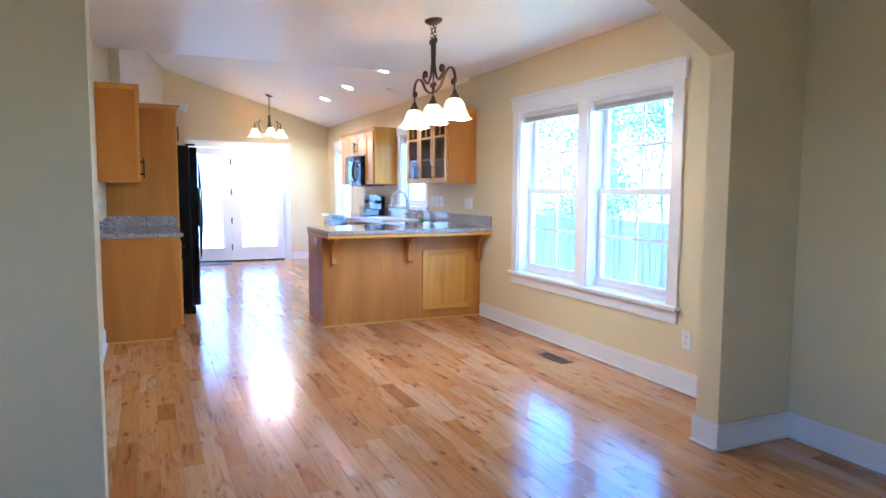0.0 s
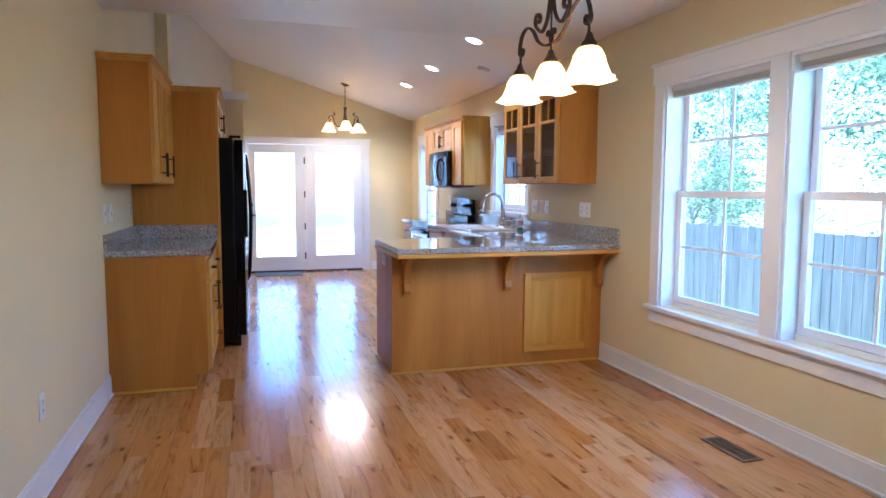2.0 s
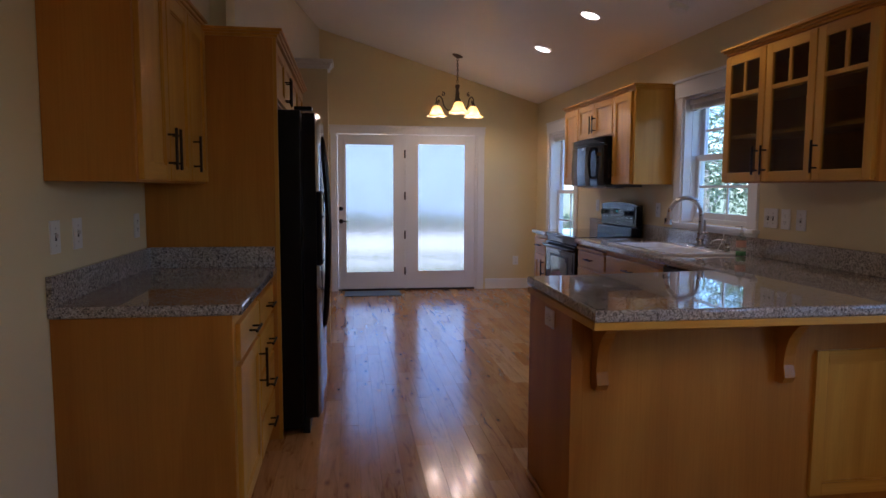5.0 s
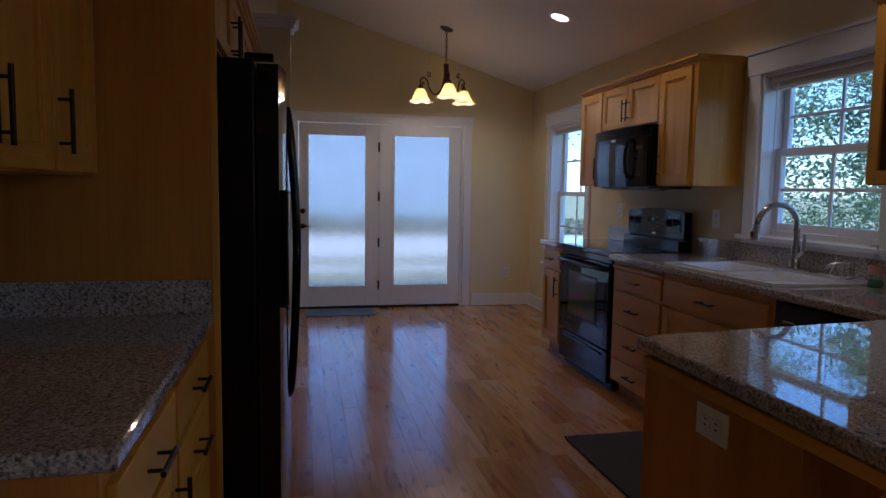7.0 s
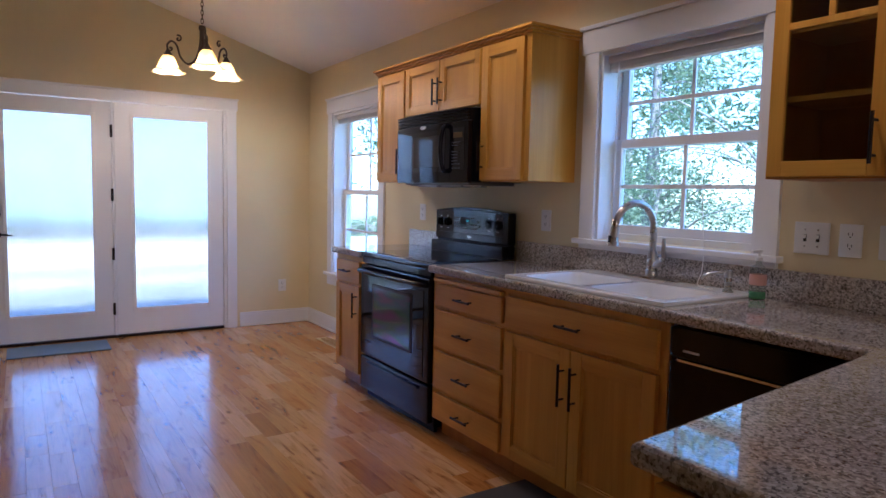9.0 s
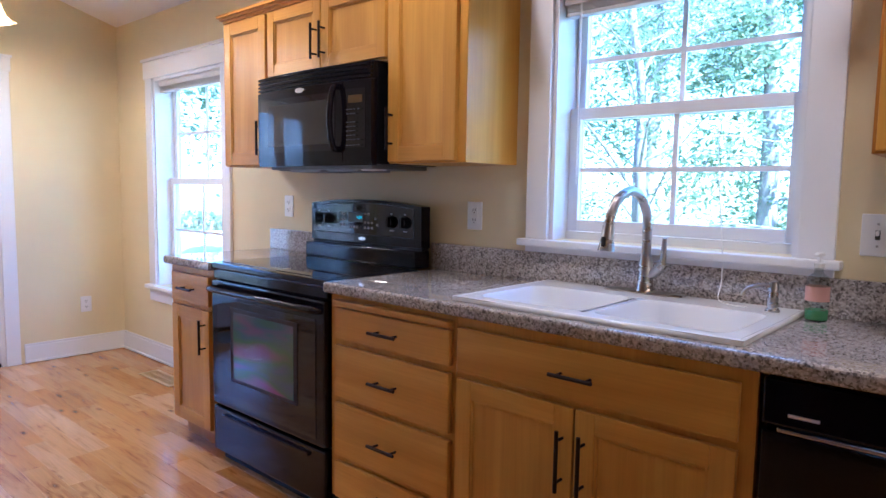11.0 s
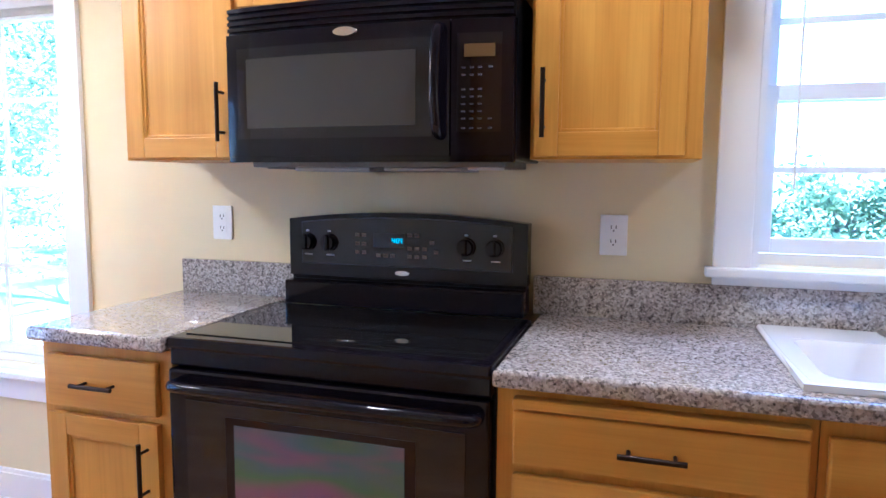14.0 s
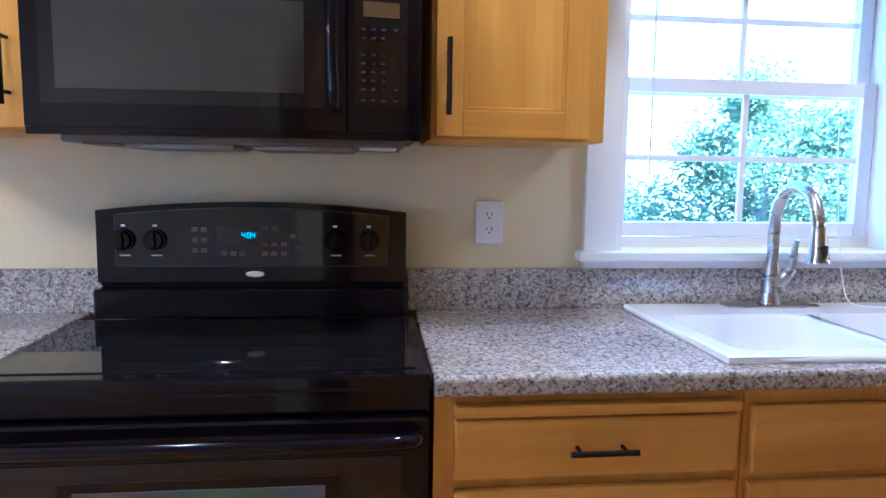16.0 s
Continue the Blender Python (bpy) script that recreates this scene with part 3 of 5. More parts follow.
# ---------- cabinets ----------
def framed_door(parent, face, out, a0, a1, z0, z1, rail=0.058, glazed=False):
    """A recessed-panel door. face: the plane of its back; out: 'x-', 'x+' or 'y-'; a0..a1 along the other level axis."""
    d = 0.019

    def b3(bm, u0, u1, w0, w1, near, farr, bev=0.0):
        lo, hi = sorted((face + (near if out[1] == "+" else -near), face + (farr if out[1] == "+" else -farr)))
        return box(bm, *((lo, hi, u0, u1) if out[0] == "x" else (u0, u1, lo, hi)), w0, w1, bev)

    up = MAPLE_Z
    level = MAPLE_Y if out[0] == "x" else MAPLE_X
    def stiles_of(ob):
        for u0, u1 in ((a0, a0 + rail), (a1 - rail, a1)):
            part("stile", b3(bmesh.new(), u0, u1, z0, z1, 0, d, 0.0025), up, ob)

    def rails_of(ob):
        for w0, w1 in ((z0, z0 + rail), (z1 - rail, z1)):
            part("rail", b3(bmesh.new(), a0 + rail, a1 - rail, w0, w1, 0, d - 0.0005, 0.0025), level, ob)

    if not glazed:
        ob = part("door", b3(bmesh.new(), a0 + rail - 0.004, a1 - rail + 0.004, z0 + rail - 0.004, z1 - rail + 0.004, 0.002, 0.009), MAPLE_Z, parent)
        m = bmesh.new()
        for u0, u1, w0, w1 in ((a0 + rail, a0 + rail + 0.008, z0 + rail, z1 - rail), (a1 - rail - 0.008, a1 - rail, z0 + rail, z1 - rail),
                               (a0 + rail + 0.008, a1 - rail - 0.008, z0 + rail, z0 + rail + 0.008), (a0 + rail + 0.008, a1 - rail - 0.008, z1 - rail - 0.008, z1 - rail)):
            b3(m, u0, u1, w0, w1, 0.009, 0.014, 0.002)
        part("bead", m, up, ob)
    else:
        mid, zt = (a0 + a1) / 2, z1 - rail - 0.17
        ob = part("door", b3(bmesh.new(), a0 + rail - 0.003, a1 - rail + 0.003, z0 + rail - 0.003, z1 - rail + 0.003, 0.007, 0.010), CABGLASS, parent, "glazed door")
        part("muntin", b3(bmesh.new(), a0 + rail, a1 - rail, zt - 0.011, zt + 0.011, 0.002, d - 0.002, 0.002), up, ob)
        part("muntin", b3(bmesh.new(), mid - 0.010, mid + 0.010, zt + 0.011, z1 - rail, 0.0025, d - 0.0025, 0.002), up, ob)
    stiles_of(ob)
    rails_of(ob)
    return ob


def drawer_front(parent, face, out, a0, a1, z0, z1, pull=0.13):
    lo, hi = sorted((face, face + (0.019 if out[1] == "+" else -0.019)))
    bm = box(bmesh.new(), *((lo, hi, a0, a1) if out[0] == "x" else (a0, a1, lo, hi)), z0, z1, 0.005)
    ob = part("drawer_front", bm, MAPLE_Y if out[0] == "x" else MAPLE_X, parent)
    s = 1 if out[1] == "+" else -1
    bar_handle(ob, (face + s * 0.019, (a0 + a1) / 2, (z0 + z1) / 2), (0, 1, 0), pull, (s, 0, 0))
    return ob


FACE = 2.700            # face frames of the east base units
UFACE = 2.975           # face frames of the east wall units


def base_east(label, y0, y1, top=0.872):
    u = thing("base_cabinet", ((FACE + W) / 2, (y0 + y1) / 2, 0), label, "cabinet", "base cabinets")
    part("body", boxed(FACE + 0.018, W - 0.002, y0 + 0.001, y1 - 0.001, 0.10, top), PANEL_Z, u)
    f = bmesh.new()
    box(f, FACE, FACE + 0.018, y0 + 0.001, y1 - 0.001, 0.10, 0.872)
    part("face_frame", f, MAPLE_Z, u)
    part("toe_kick", boxed(FACE + 0.065, FACE + 0.08, y0 + 0.001, y1 - 0.001, 0.0, 0.10), PANEL_Z, u, "recessed toe board")
    return u


u = base_east("honey maple base cabinet with one drawer and one door", 9.642, 10.06)
drawer_front(u, FACE, "x-", 9.680, 10.032, 0.70, 0.84)
d = framed_door(u, FACE, "x-", 9.680, 10.032, 0.115, 0.68)
bar_handle(d, (FACE - 0.019, 9.712, 0.56), (0, 0, 1), 0.16, (-1, 0, 0))

u = base_east("honey maple base cabinet with four drawers and a pull-out board", 8.20, 8.812)
for a, b in ((0.708, 0.824), (0.492, 0.686), (0.268, 0.47), (0.108, 0.246)):
    drawer_front(u, FACE, "x-", 8.216, 8.774, a, b)
part("cutting_board", boxed(FACE - 0.03, FACE + 0.01, 8.216, 8.774, 0.831, 0.853, bev=0.006), MAPLE_Y, u, "pull-out board edge")

u = base_east("honey maple sink base cabinet with two doors", 7.325, 8.20, 0.66)
drawer_front(u, FACE, "x-", 7.36, 8.186, 0.70, 0.838)
for a, b, h in ((7.776, 8.186, 7.806), (7.36, 7.770, 7.740)):
    d = framed_door(u, FACE, "x-", a, b, 0.115, 0.68)
    bar_handle(d, (FACE - 0.019, h, 0.535), (0, 0, 1), 0.17, (-1, 0, 0))

# dishwasher
dw = thing("dishwasher", (3.0, 7.015, 0), "black built-in dishwasher under the counter", "dishwasher")
part("tub", boxed(FACE + 0.02, W - 0.03, 6.72, 7.31, 0.02, 0.865), BLACKSIDE, dw)
part("door", boxed(FACE - 0.012, FACE + 0.02, 6.715, 7.313, 0.115, 0.746, bev=0.004), BLACK, dw)
cp = boxed(FACE - 0.016, FACE + 0.02, 6.715, 7.313, 0.761, 0.862, bev=0.006)
part("control_panel", cp, BLACK, dw)
part("trim_strip", boxed(FACE - 0.019, FACE - 0.008, 6.75, 7.28, 0.749, 0.758, bev=0.002), CHROME, dw, "thin bright strip")
part("toe_panel", boxed(FACE + 0.05, FACE + 0.06, 6.72, 7.31, 0.01, 0.11), BLACKSIDE, dw)
part("badge", boxed(FACE - 0.0175, FACE - 0.015, 7.20, 7.26, 0.785, 0.792), GREYPRINT, dw)

# peninsula
PX, PY0, PY1 = 1.645, 5.948, 6.52
pen = thing("peninsula_cabinet", (2.45, 6.3, 0), "honey maple peninsula back with a framed panel and corbels", "cabinet")
part("back_panel", boxed(PX + 0.004, W - 0.003, PY0, PY0 + 0.02, 0.0, 0.872), PANEL_Z, pen)
part("end_panel", boxed(PX, PX + 0.02, PY0 - 0.001, PY1, 0.0, 0.8715, bev=0.002), PANEL_Z, pen)
part("body", boxed(PX + 0.021, W - 0.004, PY0 + 0.021, PY1 - 0.02, 0.10, 0.871), PANEL_Z, pen)
part("kitchen_face", boxed(PX + 0.021, FACE - 0.005, PY1 - 0.02, PY1, 0.10, 0.8705), MAPLE_Z, pen)
part("corner_stile", boxed(PX - 0.003, PX + 0.045, PY0 - 0.006, PY0, 0.0, 0.872, bev=0.002), PANEL_Z, pen)
part("base_moulding", boxed(PX - 0.003, W - 0.03, PY0 - 0.018, PY0 - 0.006, 0.0, 0.018, bev=0.005), MAPLE_X, pen)
part("end_moulding", boxed(PX - 0.014, PX, PY0 - 0.018, PY1, 0.0, 0.018, bev=0.005), MAPLE_Y, pen)
part("top_strip", boxed(PX - 0.012, W - 0.003, PY0 - 0.250, PY0 - 0.230, 0.846, 0.873, bev=0.003), MAPLE_X, pen)
part("side_strip", boxed(PX - 0.012, PX - 0.001, PY0 - 0.2295, PY1, 0.846, 0.873, bev=0.003), MAPLE_Y, pen)
framed_door(pen, PY0, "y-", 2.64, 3.19, 0.098, 0.69, rail=0.05)
for cx in (1.745, 2.495, 3.243):
    out = [(PY0, 0.871), (PY0 - 0.215, 0.871), (PY0 - 0.215, 0.838)]
    out += [(PY0 - 0.205 + 0.155 * math.sin(k / 8 * math.pi / 2), 0.838 - 0.19 * (1 - math.cos(k / 8 * math.pi / 2))) for k in range(9)]
    out += [(PY0 - 0.062, 0.60), (PY0 - 0.045, 0.575), (PY0, 0.575)]
    part("corbel", prism(bmesh.new(), out, "x", cx - 0.022, cx + 0.022), PANEL_Z, pen, "scrolled wooden bracket")


# worktops
def slab(bm, outline, z0, z1, spare=(99, 99)):
    """A stone slab with eased edges, but for those inside the cut-out that lies between spare."""
    t = prism(bmesh.new(), outline, "z", z0, z1)
    edges = [e for e in t.edges if abs(e.verts[0].co.z - e.verts[1].co.z) < 1e-6
             and not (max(v.co.x for v in e.verts) > CX + 0.01 and min(v.co.y for v in e.verts) > spare[0] and max(v.co.y for v in e.verts) < spare[1])]
    bmesh.ops.bevel(t, geom=edges, offset=0.010, segments=3, profile=0.5, affect="EDGES")
    join(bm, t)
    return bm


CX = 2.662
SX0, SX1, SY0, SY1 = 2.720, 3.22, 7.375, 8.22       # sink cut-out
top = thing("worktop", (2.9, 7.2, 0.873), "speckled grey-brown polished granite worktop", "countertop", "granite worktops")
outline = [(1.632, 5.69), (W - 0.002, 5.69), (W - 0.002, 8.814), (CX, 8.814), (CX, 7.8), (SX0, 7.8), (SX0, SY1), (SX1, SY1), (SX1, SY0), (SX0, SY0), (SX0, 7.7995), (CX, 7.7995), (CX, 6.700), (2.50, 6.672), (1.645, 6.575)]
part("slab", slab(bmesh.new(), outline, 0.874, TOP, (7.3, 8.3)), GRANITE, top)
bs = boxed(W - 0.022, W - 0.001, 5.705, 8.832, TOP, TOP + 0.112, bev=0.003)
part("backsplash", bs, GRANITE, top)
top2 = thing("worktop", (2.97, 9.85, 0.873), "speckled granite worktop beside the range", "countertop", "granite worktops")
part("slab", slab(bmesh.new(), [(CX, 9.642), (W - 0.002, 9.642), (W - 0.002, 10.072), (CX, 10.072)], 0.874, TOP), GRANITE, top2)
part("backsplash", boxed(W - 0.022, W - 0.001, 9.608, 10.06, TOP, TOP + 0.112, bev=0.003), GRANITE, top2)


# wall units on the east wall
def crown(root, x_face, x_wall, y0, y1, z, ends=(True, True), side=-1):
    """Stepped cornice along y on the face, returned to the wall at its ends. side: -1 faces west, +1 faces east."""
    bm = bmesh.new()
    for out, a, b in ((0.008, 0.0, 0.014), (0.020, 0.014, 0.026), (0.032, 0.026, 0.040)):
        lo, hi = sorted((x_face + side * out, x_wall))
        box(bm, lo, hi, y0 - (out if ends[0] else 0), y1 + (out if ends[1] else 0), z + a, z + b, 0.002)
    return part("cornice", bm, MAPLE_Y, root)


def wall_unit(label, y0, y1, z0, z1, group="wall cabinets"):
    u = thing("wall_cabinet", ((UFACE + W) / 2, (y0 + y1) / 2, z0), label, "cabinet", group)
    part("body", boxed(UFACE, W - 0.002, y0 + 0.0005, y1 - 0.0005, z0, z1, bev=0.001), MAPLE_Z, u)
    return u


UZ0, UZ1 = 1.354, 2.068
u = wall_unit("honey maple wall cabinet with one tall door", 8.407, 8.80, UZ0, UZ1)
d = framed_door(u, UFACE, "x-", 8.445, 8.79, UZ0 + 0.006, UZ1 - 0.012)
bar_handle(d, (UFACE - 0.019, 8.765, UZ0 + 0.13), (0, 0, 1), 0.16, (-1, 0, 0))
crown(u, UFACE, W - 0.002, 8.407, 8.80, UZ1, (True, False))
u = wall_unit("honey maple wall cabinet with two short doors above the microwave", 8.80, 9.615, 1.753, UZ1)
for a, b, h in ((9.212, 9.605, 9.237), (8.81, 9.204, 9.179)):
    d = framed_door(u, UFACE, "x-", a, b, 1.765, UZ1 - 0.012, rail=0.05)
    bar_handle(d, (UFACE - 0.019, h, 1.875), (0, 0, 1), 0.15, (-1, 0, 0))
crown(u, UFACE, W - 0.002, 8.80, 9.615, UZ1, (False, False))
u = wall_unit("honey maple wall cabinet with one narrow door", 9.615, 10.008, UZ0, UZ1)
d = framed_door(u, UFACE, "x-", 9.625, 9.988, UZ0 + 0.006, UZ1 - 0.012)
bar_handle(d, (UFACE - 0.019, 9.655, UZ0 + 0.13), (0, 0, 1), 0.16, (-1, 0, 0))
crown(u, UFACE, W - 0.002, 9.615, 10.008, UZ1, (False, True))

# glazed wall unit over the peninsula
GY0, GY1 = 6.06, 7.19
u = thing("glazed_cabinet", ((UFACE + W) / 2, 6.65, UZ0), "honey maple wall cabinet with three glazed doors and empty shelves", "cabinet")
part("side_panel", boxed(UFACE, W - 0.002, GY0, GY0 + 0.018, UZ0, UZ1), PANEL_Z, u)
part("side_panel", boxed(UFACE, W - 0.002, GY1 - 0.018, GY1, UZ0, UZ1), PANEL_Z, u)
part("bottom_panel", boxed(UFACE, W - 0.002, GY0 + 0.018, GY1 - 0.018, UZ0, UZ0 + 0.018), PANEL_Z, u)
part("top_panel", boxed(UFACE, W - 0.002, GY0 + 0.018, GY1 - 0.018, UZ1 - 0.018, UZ1), PANEL_Z, u)
part("back_panel", boxed(W - 0.012, W - 0.002, GY0 + 0.018, GY1 - 0.018, UZ0 + 0.018, UZ1 - 0.018), PANEL_Z, u)
for z in (UZ0 + 0.25, UZ0 + 0.47):
    part("shelf", boxed(UFACE + 0.03, W - 0.013, GY0 + 0.019, GY1 - 0.019, z, z + 0.018), MAPLE_Y, u)
part("frame_stile", boxed(UFACE - 0.0005, UFACE + 0.018, GY0 + 0.0181, GY0 + 0.04, UZ0 + 0.018, UZ1 - 0.018), MAPLE_Z, u)
part("frame_stile", boxed(UFACE - 0.0005, UFACE + 0.018, GY0 + 0.362, GY0 + 0.402, UZ0 + 0.018, UZ1 - 0.018), MAPLE_Z, u)
for a, b, h in ((6.822, 7.18, 6.852), (6.448, 6.812, 6.782), (6.085, 6.438, 6.408)):
    d = framed_door(u, UFACE, "x-", a, b, UZ0 + 0.006, UZ1 - 0.012, rail=0.05, glazed=True)
    bar_handle(d, (UFACE - 0.019, h, UZ0 + 0.115), (0, 0, 1), 0.15, (-1, 0, 0))
crown(u, UFACE, W - 0.002, GY0, GY1, UZ1)

# west side: base units, worktop, wall units, tall panel, refrigerator bay
LF = 0.425
LY0, LY1, PANY = 5.99, 7.073, 7.075


def base_west(label, y0, y1):
    u = thing("base_cabinet", ((LF + L) / 2, (y0 + y1) / 2, 0), label, "cabinet", "base cabinets")
    part("body", boxed(L + 0.002, LF - 0.018, y0 + 0.0005, y1 - 0.0005, 0.10, 0.872), PANEL_Z, u)
    f = bmesh.new()
    box(f, LF - 0.018, LF, y0 + 0.0005, y1 - 0.0005, 0.10, 0.872)
    part("face_frame", f, MAPLE_Z, u)
    part("toe_kick", boxed(LF - 0.085, LF - 0.07, y0 + 0.03, y1 - 0.001, 0.0, 0.10), PANEL_Z, u)
    return u


u = base_west("honey maple base cabinet with finished end, drawer and door", LY0, 6.53)
part("end_panel", boxed(L + 0.002, LF - 0.075, LY0 - 0.012, LY0, 0.0, 0.8725), PANEL_Z, u)
part("end_panel_front", boxed(LF - 0.075, LF - 0.001, LY0 - 0.012, LY0, 0.095, 0.8725), PANEL_Z, u)
part("base_moulding", boxed(L + 0.018, LF - 0.075, LY0 - 0.024, LY0 - 0.012, 0.0, 0.018, bev=0.005), MAPLE_X, u)
drawer_front(u, LF, "x+", 6.02, 6.515, 0.70, 0.835)
d = framed_door(u, LF, "x+", 6.02, 6.515, 0.115, 0.68)
bar_handle(d, (LF + 0.019, 6.485, 0.55), (0, 0, 1), 0.17, (1, 0, 0))
u = base_west("honey maple base cabinet with four drawers", 6.53, LY1)
for a, b in ((0.70, 0.835), (0.505, 0.68), (0.305, 0.485), (0.115, 0.285)):
    drawer_front(u, LF, "x+", 6.545, 7.045, a, b)
top3 = thing("worktop", (0.13, 6.55, 0.873), "speckled granite worktop along the west wall", "countertop", "granite worktops")
part("slab", slab(bmesh.new(), [(L + 0.001, 5.965), (0.46, 5.965), (0.46, PANY - 0.001), (L + 0.001, PANY - 0.001)], 0.874, TOP), GRANITE, top3)
part("backsplash", boxed(L + 0.001, L + 0.022, 5.965, PANY - 0.001, TOP, TOP + 0.105, bev=0.003), GRANITE, top3)
part("side_splash", boxed(L + 0.0225, 0.455, PANY - 0.022, PANY - 0.001, TOP, TOP + 0.105, bev=0.003), GRANITE, top3)

LU = 0.122
u = thing("wall_cabinet", (0, 6.56, 1.335), "honey maple wall cabinet with three doors above the worktop", "cabinet", "wall cabinets")
part("body", boxed(L + 0.002, LU, 5.99, PANY - 0.001, 1.335, 2.085, bev=0.001), PANEL_Z, u)
for a, b, h in ((6.015, 6.36, 6.33), (6.368, 6.712, 6.398), (6.72, 7.06, 6.75)):
    d = framed_door(u, LU, "x+", a, b, 1.343, 2.072)
    bar_handle(d, (LU + 0.019, h, 1.465), (0, 0, 1), 0.16, (1, 0, 0))
crown(u, LU, L + 0.002, 5.99, PANY - 0.001, 2.085, (True, False), 1)

FBX = 0.478
u = thing("tall_panel", (0.17, PANY, 0), "tall maple end panel beside the refrigerator", "cabinet")
part("panel", boxed(L + 0.002, FBX - 0.018, PANY, PANY + 0.02, 0.0, 2.06, bev=0.001), PANEL_Z, u)
part("front_stile", boxed(FBX - 0.0178, FBX, PANY - 0.0008, PANY + 0.0208, 0.0, 2.06, bev=0.0015), MAPLE_Z, u)
u = thing("wall_cabinet", (0.17, 7.56, 1.76), "honey maple cabinet above the refrigerator", "cabinet", "wall cabinets")
part("body", boxed(L + 0.002, FBX - 0.02, PANY + 0.021, 8.05, 1.76, 2.06), PANEL_Z, u)
for a, b, h in ((PANY + 0.03, 7.56, 7.53), (7.57, 8.04, 7.60)):
    d = framed_door(u, FBX - 0.02, "x+", a, b, 1.77, 2.045, rail=0.05)
    bar_handle(d, (FBX - 0.001, h, 1.86), (0, 0, 1), 0.15, (1, 0, 0))
crown(u, FBX, L + 0.002, PANY, 8.05, 2.06, (True, False), 1)
u = thing("pantry_cabinet", (0.17, 8.55, 0), "tall honey maple pantry cabinet", "cabinet")
part("body", boxed(L + 0.002, FBX - 0.02, 8.052, 9.05, 0.0, 2.06), PANEL_Z, u)
for a, b, h in ((8.065, 8.545, 8.515), (8.555, 9.04, 8.585)):
    for z0, z1 in ((0.11, 1.22), (1.235, 2.045)):
        d = framed_door(u, FBX - 0.02, "x+", a, b, z0, z1)
        bar_handle(d, (FBX - 0.001, h, 1.12 if z0 < 1 else 1.36), (0, 0, 1), 0.16, (1, 0, 0))
crown(u, FBX, L + 0.002, 8.052, 9.05, 2.06, (False, True), 1)

# refrigerator
rf = thing("refrigerator", (0.25, 7.56, 0), "black side-by-side refrigerator with bowed handles and door dispenser", "refrigerator")
RY0, RY1, RX = 7.13, 8.035, 0.585
part("cabinet_body", boxed(L + 0.05, RX, RY0, RY1, 0.03, 1.715, bev=0.006), BLACKSIDE, rf)
for a, b in ((RY0, 7.50), (7.506, RY1)):
    dm = bmesh.new()
    k = 8
    prof = [(RX + 0.008, a), (RX + 0.008, b)]
    prof += [(RX + 0.075 + 0.022 * math.sin(math.pi * (1 - (i / k))), b - (b - a) * i / k) for i in range(k + 1)]
    prism(dm, prof, "z", 0.09, 1.70)
    part("door", dm, BLACK, rf, "glossy black bowed door", True)
for y, s in ((7.445, -1), (7.565, 1)):
    hm = bmesh.new()
    tube(hm, [(RX + 0.085, y, 0.52), (RX + 0.105, y, 0.56), (RX + 0.120, y, 0.80), (RX + 0.128, y, 1.08), (RX + 0.120, y, 1.32), (RX + 0.102, y, 1.54), (RX + 0.09, y, 1.60)], 0.016, 10)
    part("handle", hm, BLACK, rf, "long bowed black handle", True)
dp = boxed(RX + 0.075, RX + 0.104, 7.19, 7.41, 0.90, 1.30, bev=0.01)
part("dispenser", dp, BLACK, rf)
part("dispenser_trim", boxed(RX + 0.100, RX + 0.1075, 7.20, 7.40, 1.17, 1.29, bev=0.004), CHROME, rf, "bright grey dispenser panel")
part("dispenser_recess", boxed(RX + 0.1035, RX + 0.106, 7.21, 7.39, 0.93, 1.15, bev=0.002), GREYPRINT, rf)
part("hinge_cover", boxed(RX - 0.03, RX + 0.06, RY0 + 0.01, RY0 + 0.07, 1.7155, 1.735, bev=0.004), BLACKSIDE, rf)
part("hinge_cover", boxed(RX - 0.03, RX + 0.06, RY1 - 0.07, RY1 - 0.01, 1.7155, 1.735, bev=0.004), BLACKSIDE, rf)
part("toe_grille", boxed(RX - 0.01, RX + 0.03, RY0 + 0.01, RY1 - 0.01, 0.0, 0.08, bev=0.004), BLACKSIDE, rf)

# ---------- range ----------
RG0, RG1 = 8.818, 9.638            # body
BG0, BG1 = 8.838, 9.602            # back guard
rg = thing("range", (2.98, 9.22, 0), "black freestanding electric range with glass cooktop", "stove")
RXF = 2.685
part("body", boxed(RXF + 0.03, W - 0.025, RG0, RG1, 0.03, 0.885, bev=0.003), BLACKSIDE, rg)
ck = bmesh.new()
box(ck, RXF - 0.012, 3.17, RG0, RG1, 0.886, 0.916, 0.008)
part("cooktop_frame", ck, BLACK, rg)
part("cooktop_glass", boxed(RXF + 0.03, 3.155, RG0 + 0.028, RG1 - 0.028, 0.9135, 0.9185, bev=0.001), COOKTOP, rg)
part("front_trim", boxed(RXF, RXF + 0.029, RG0 + 0.002, RG1 - 0.002, 0.842, 0.8855, bev=0.006), BLACK, rg)
od = part("oven_door", boxed(RXF - 0.012, RXF + 0.028, RG0 + 0.004, RG1 - 0.004, 0.275, 0.838, bev=0.008), BLACK, rg)
part("door_glass", boxed(RXF - 0.0145, RXF - 0.0115, RG0 + 0.055, RG1 - 0.055, 0.30, 0.765, bev=0.001), DARKGLASS, od)


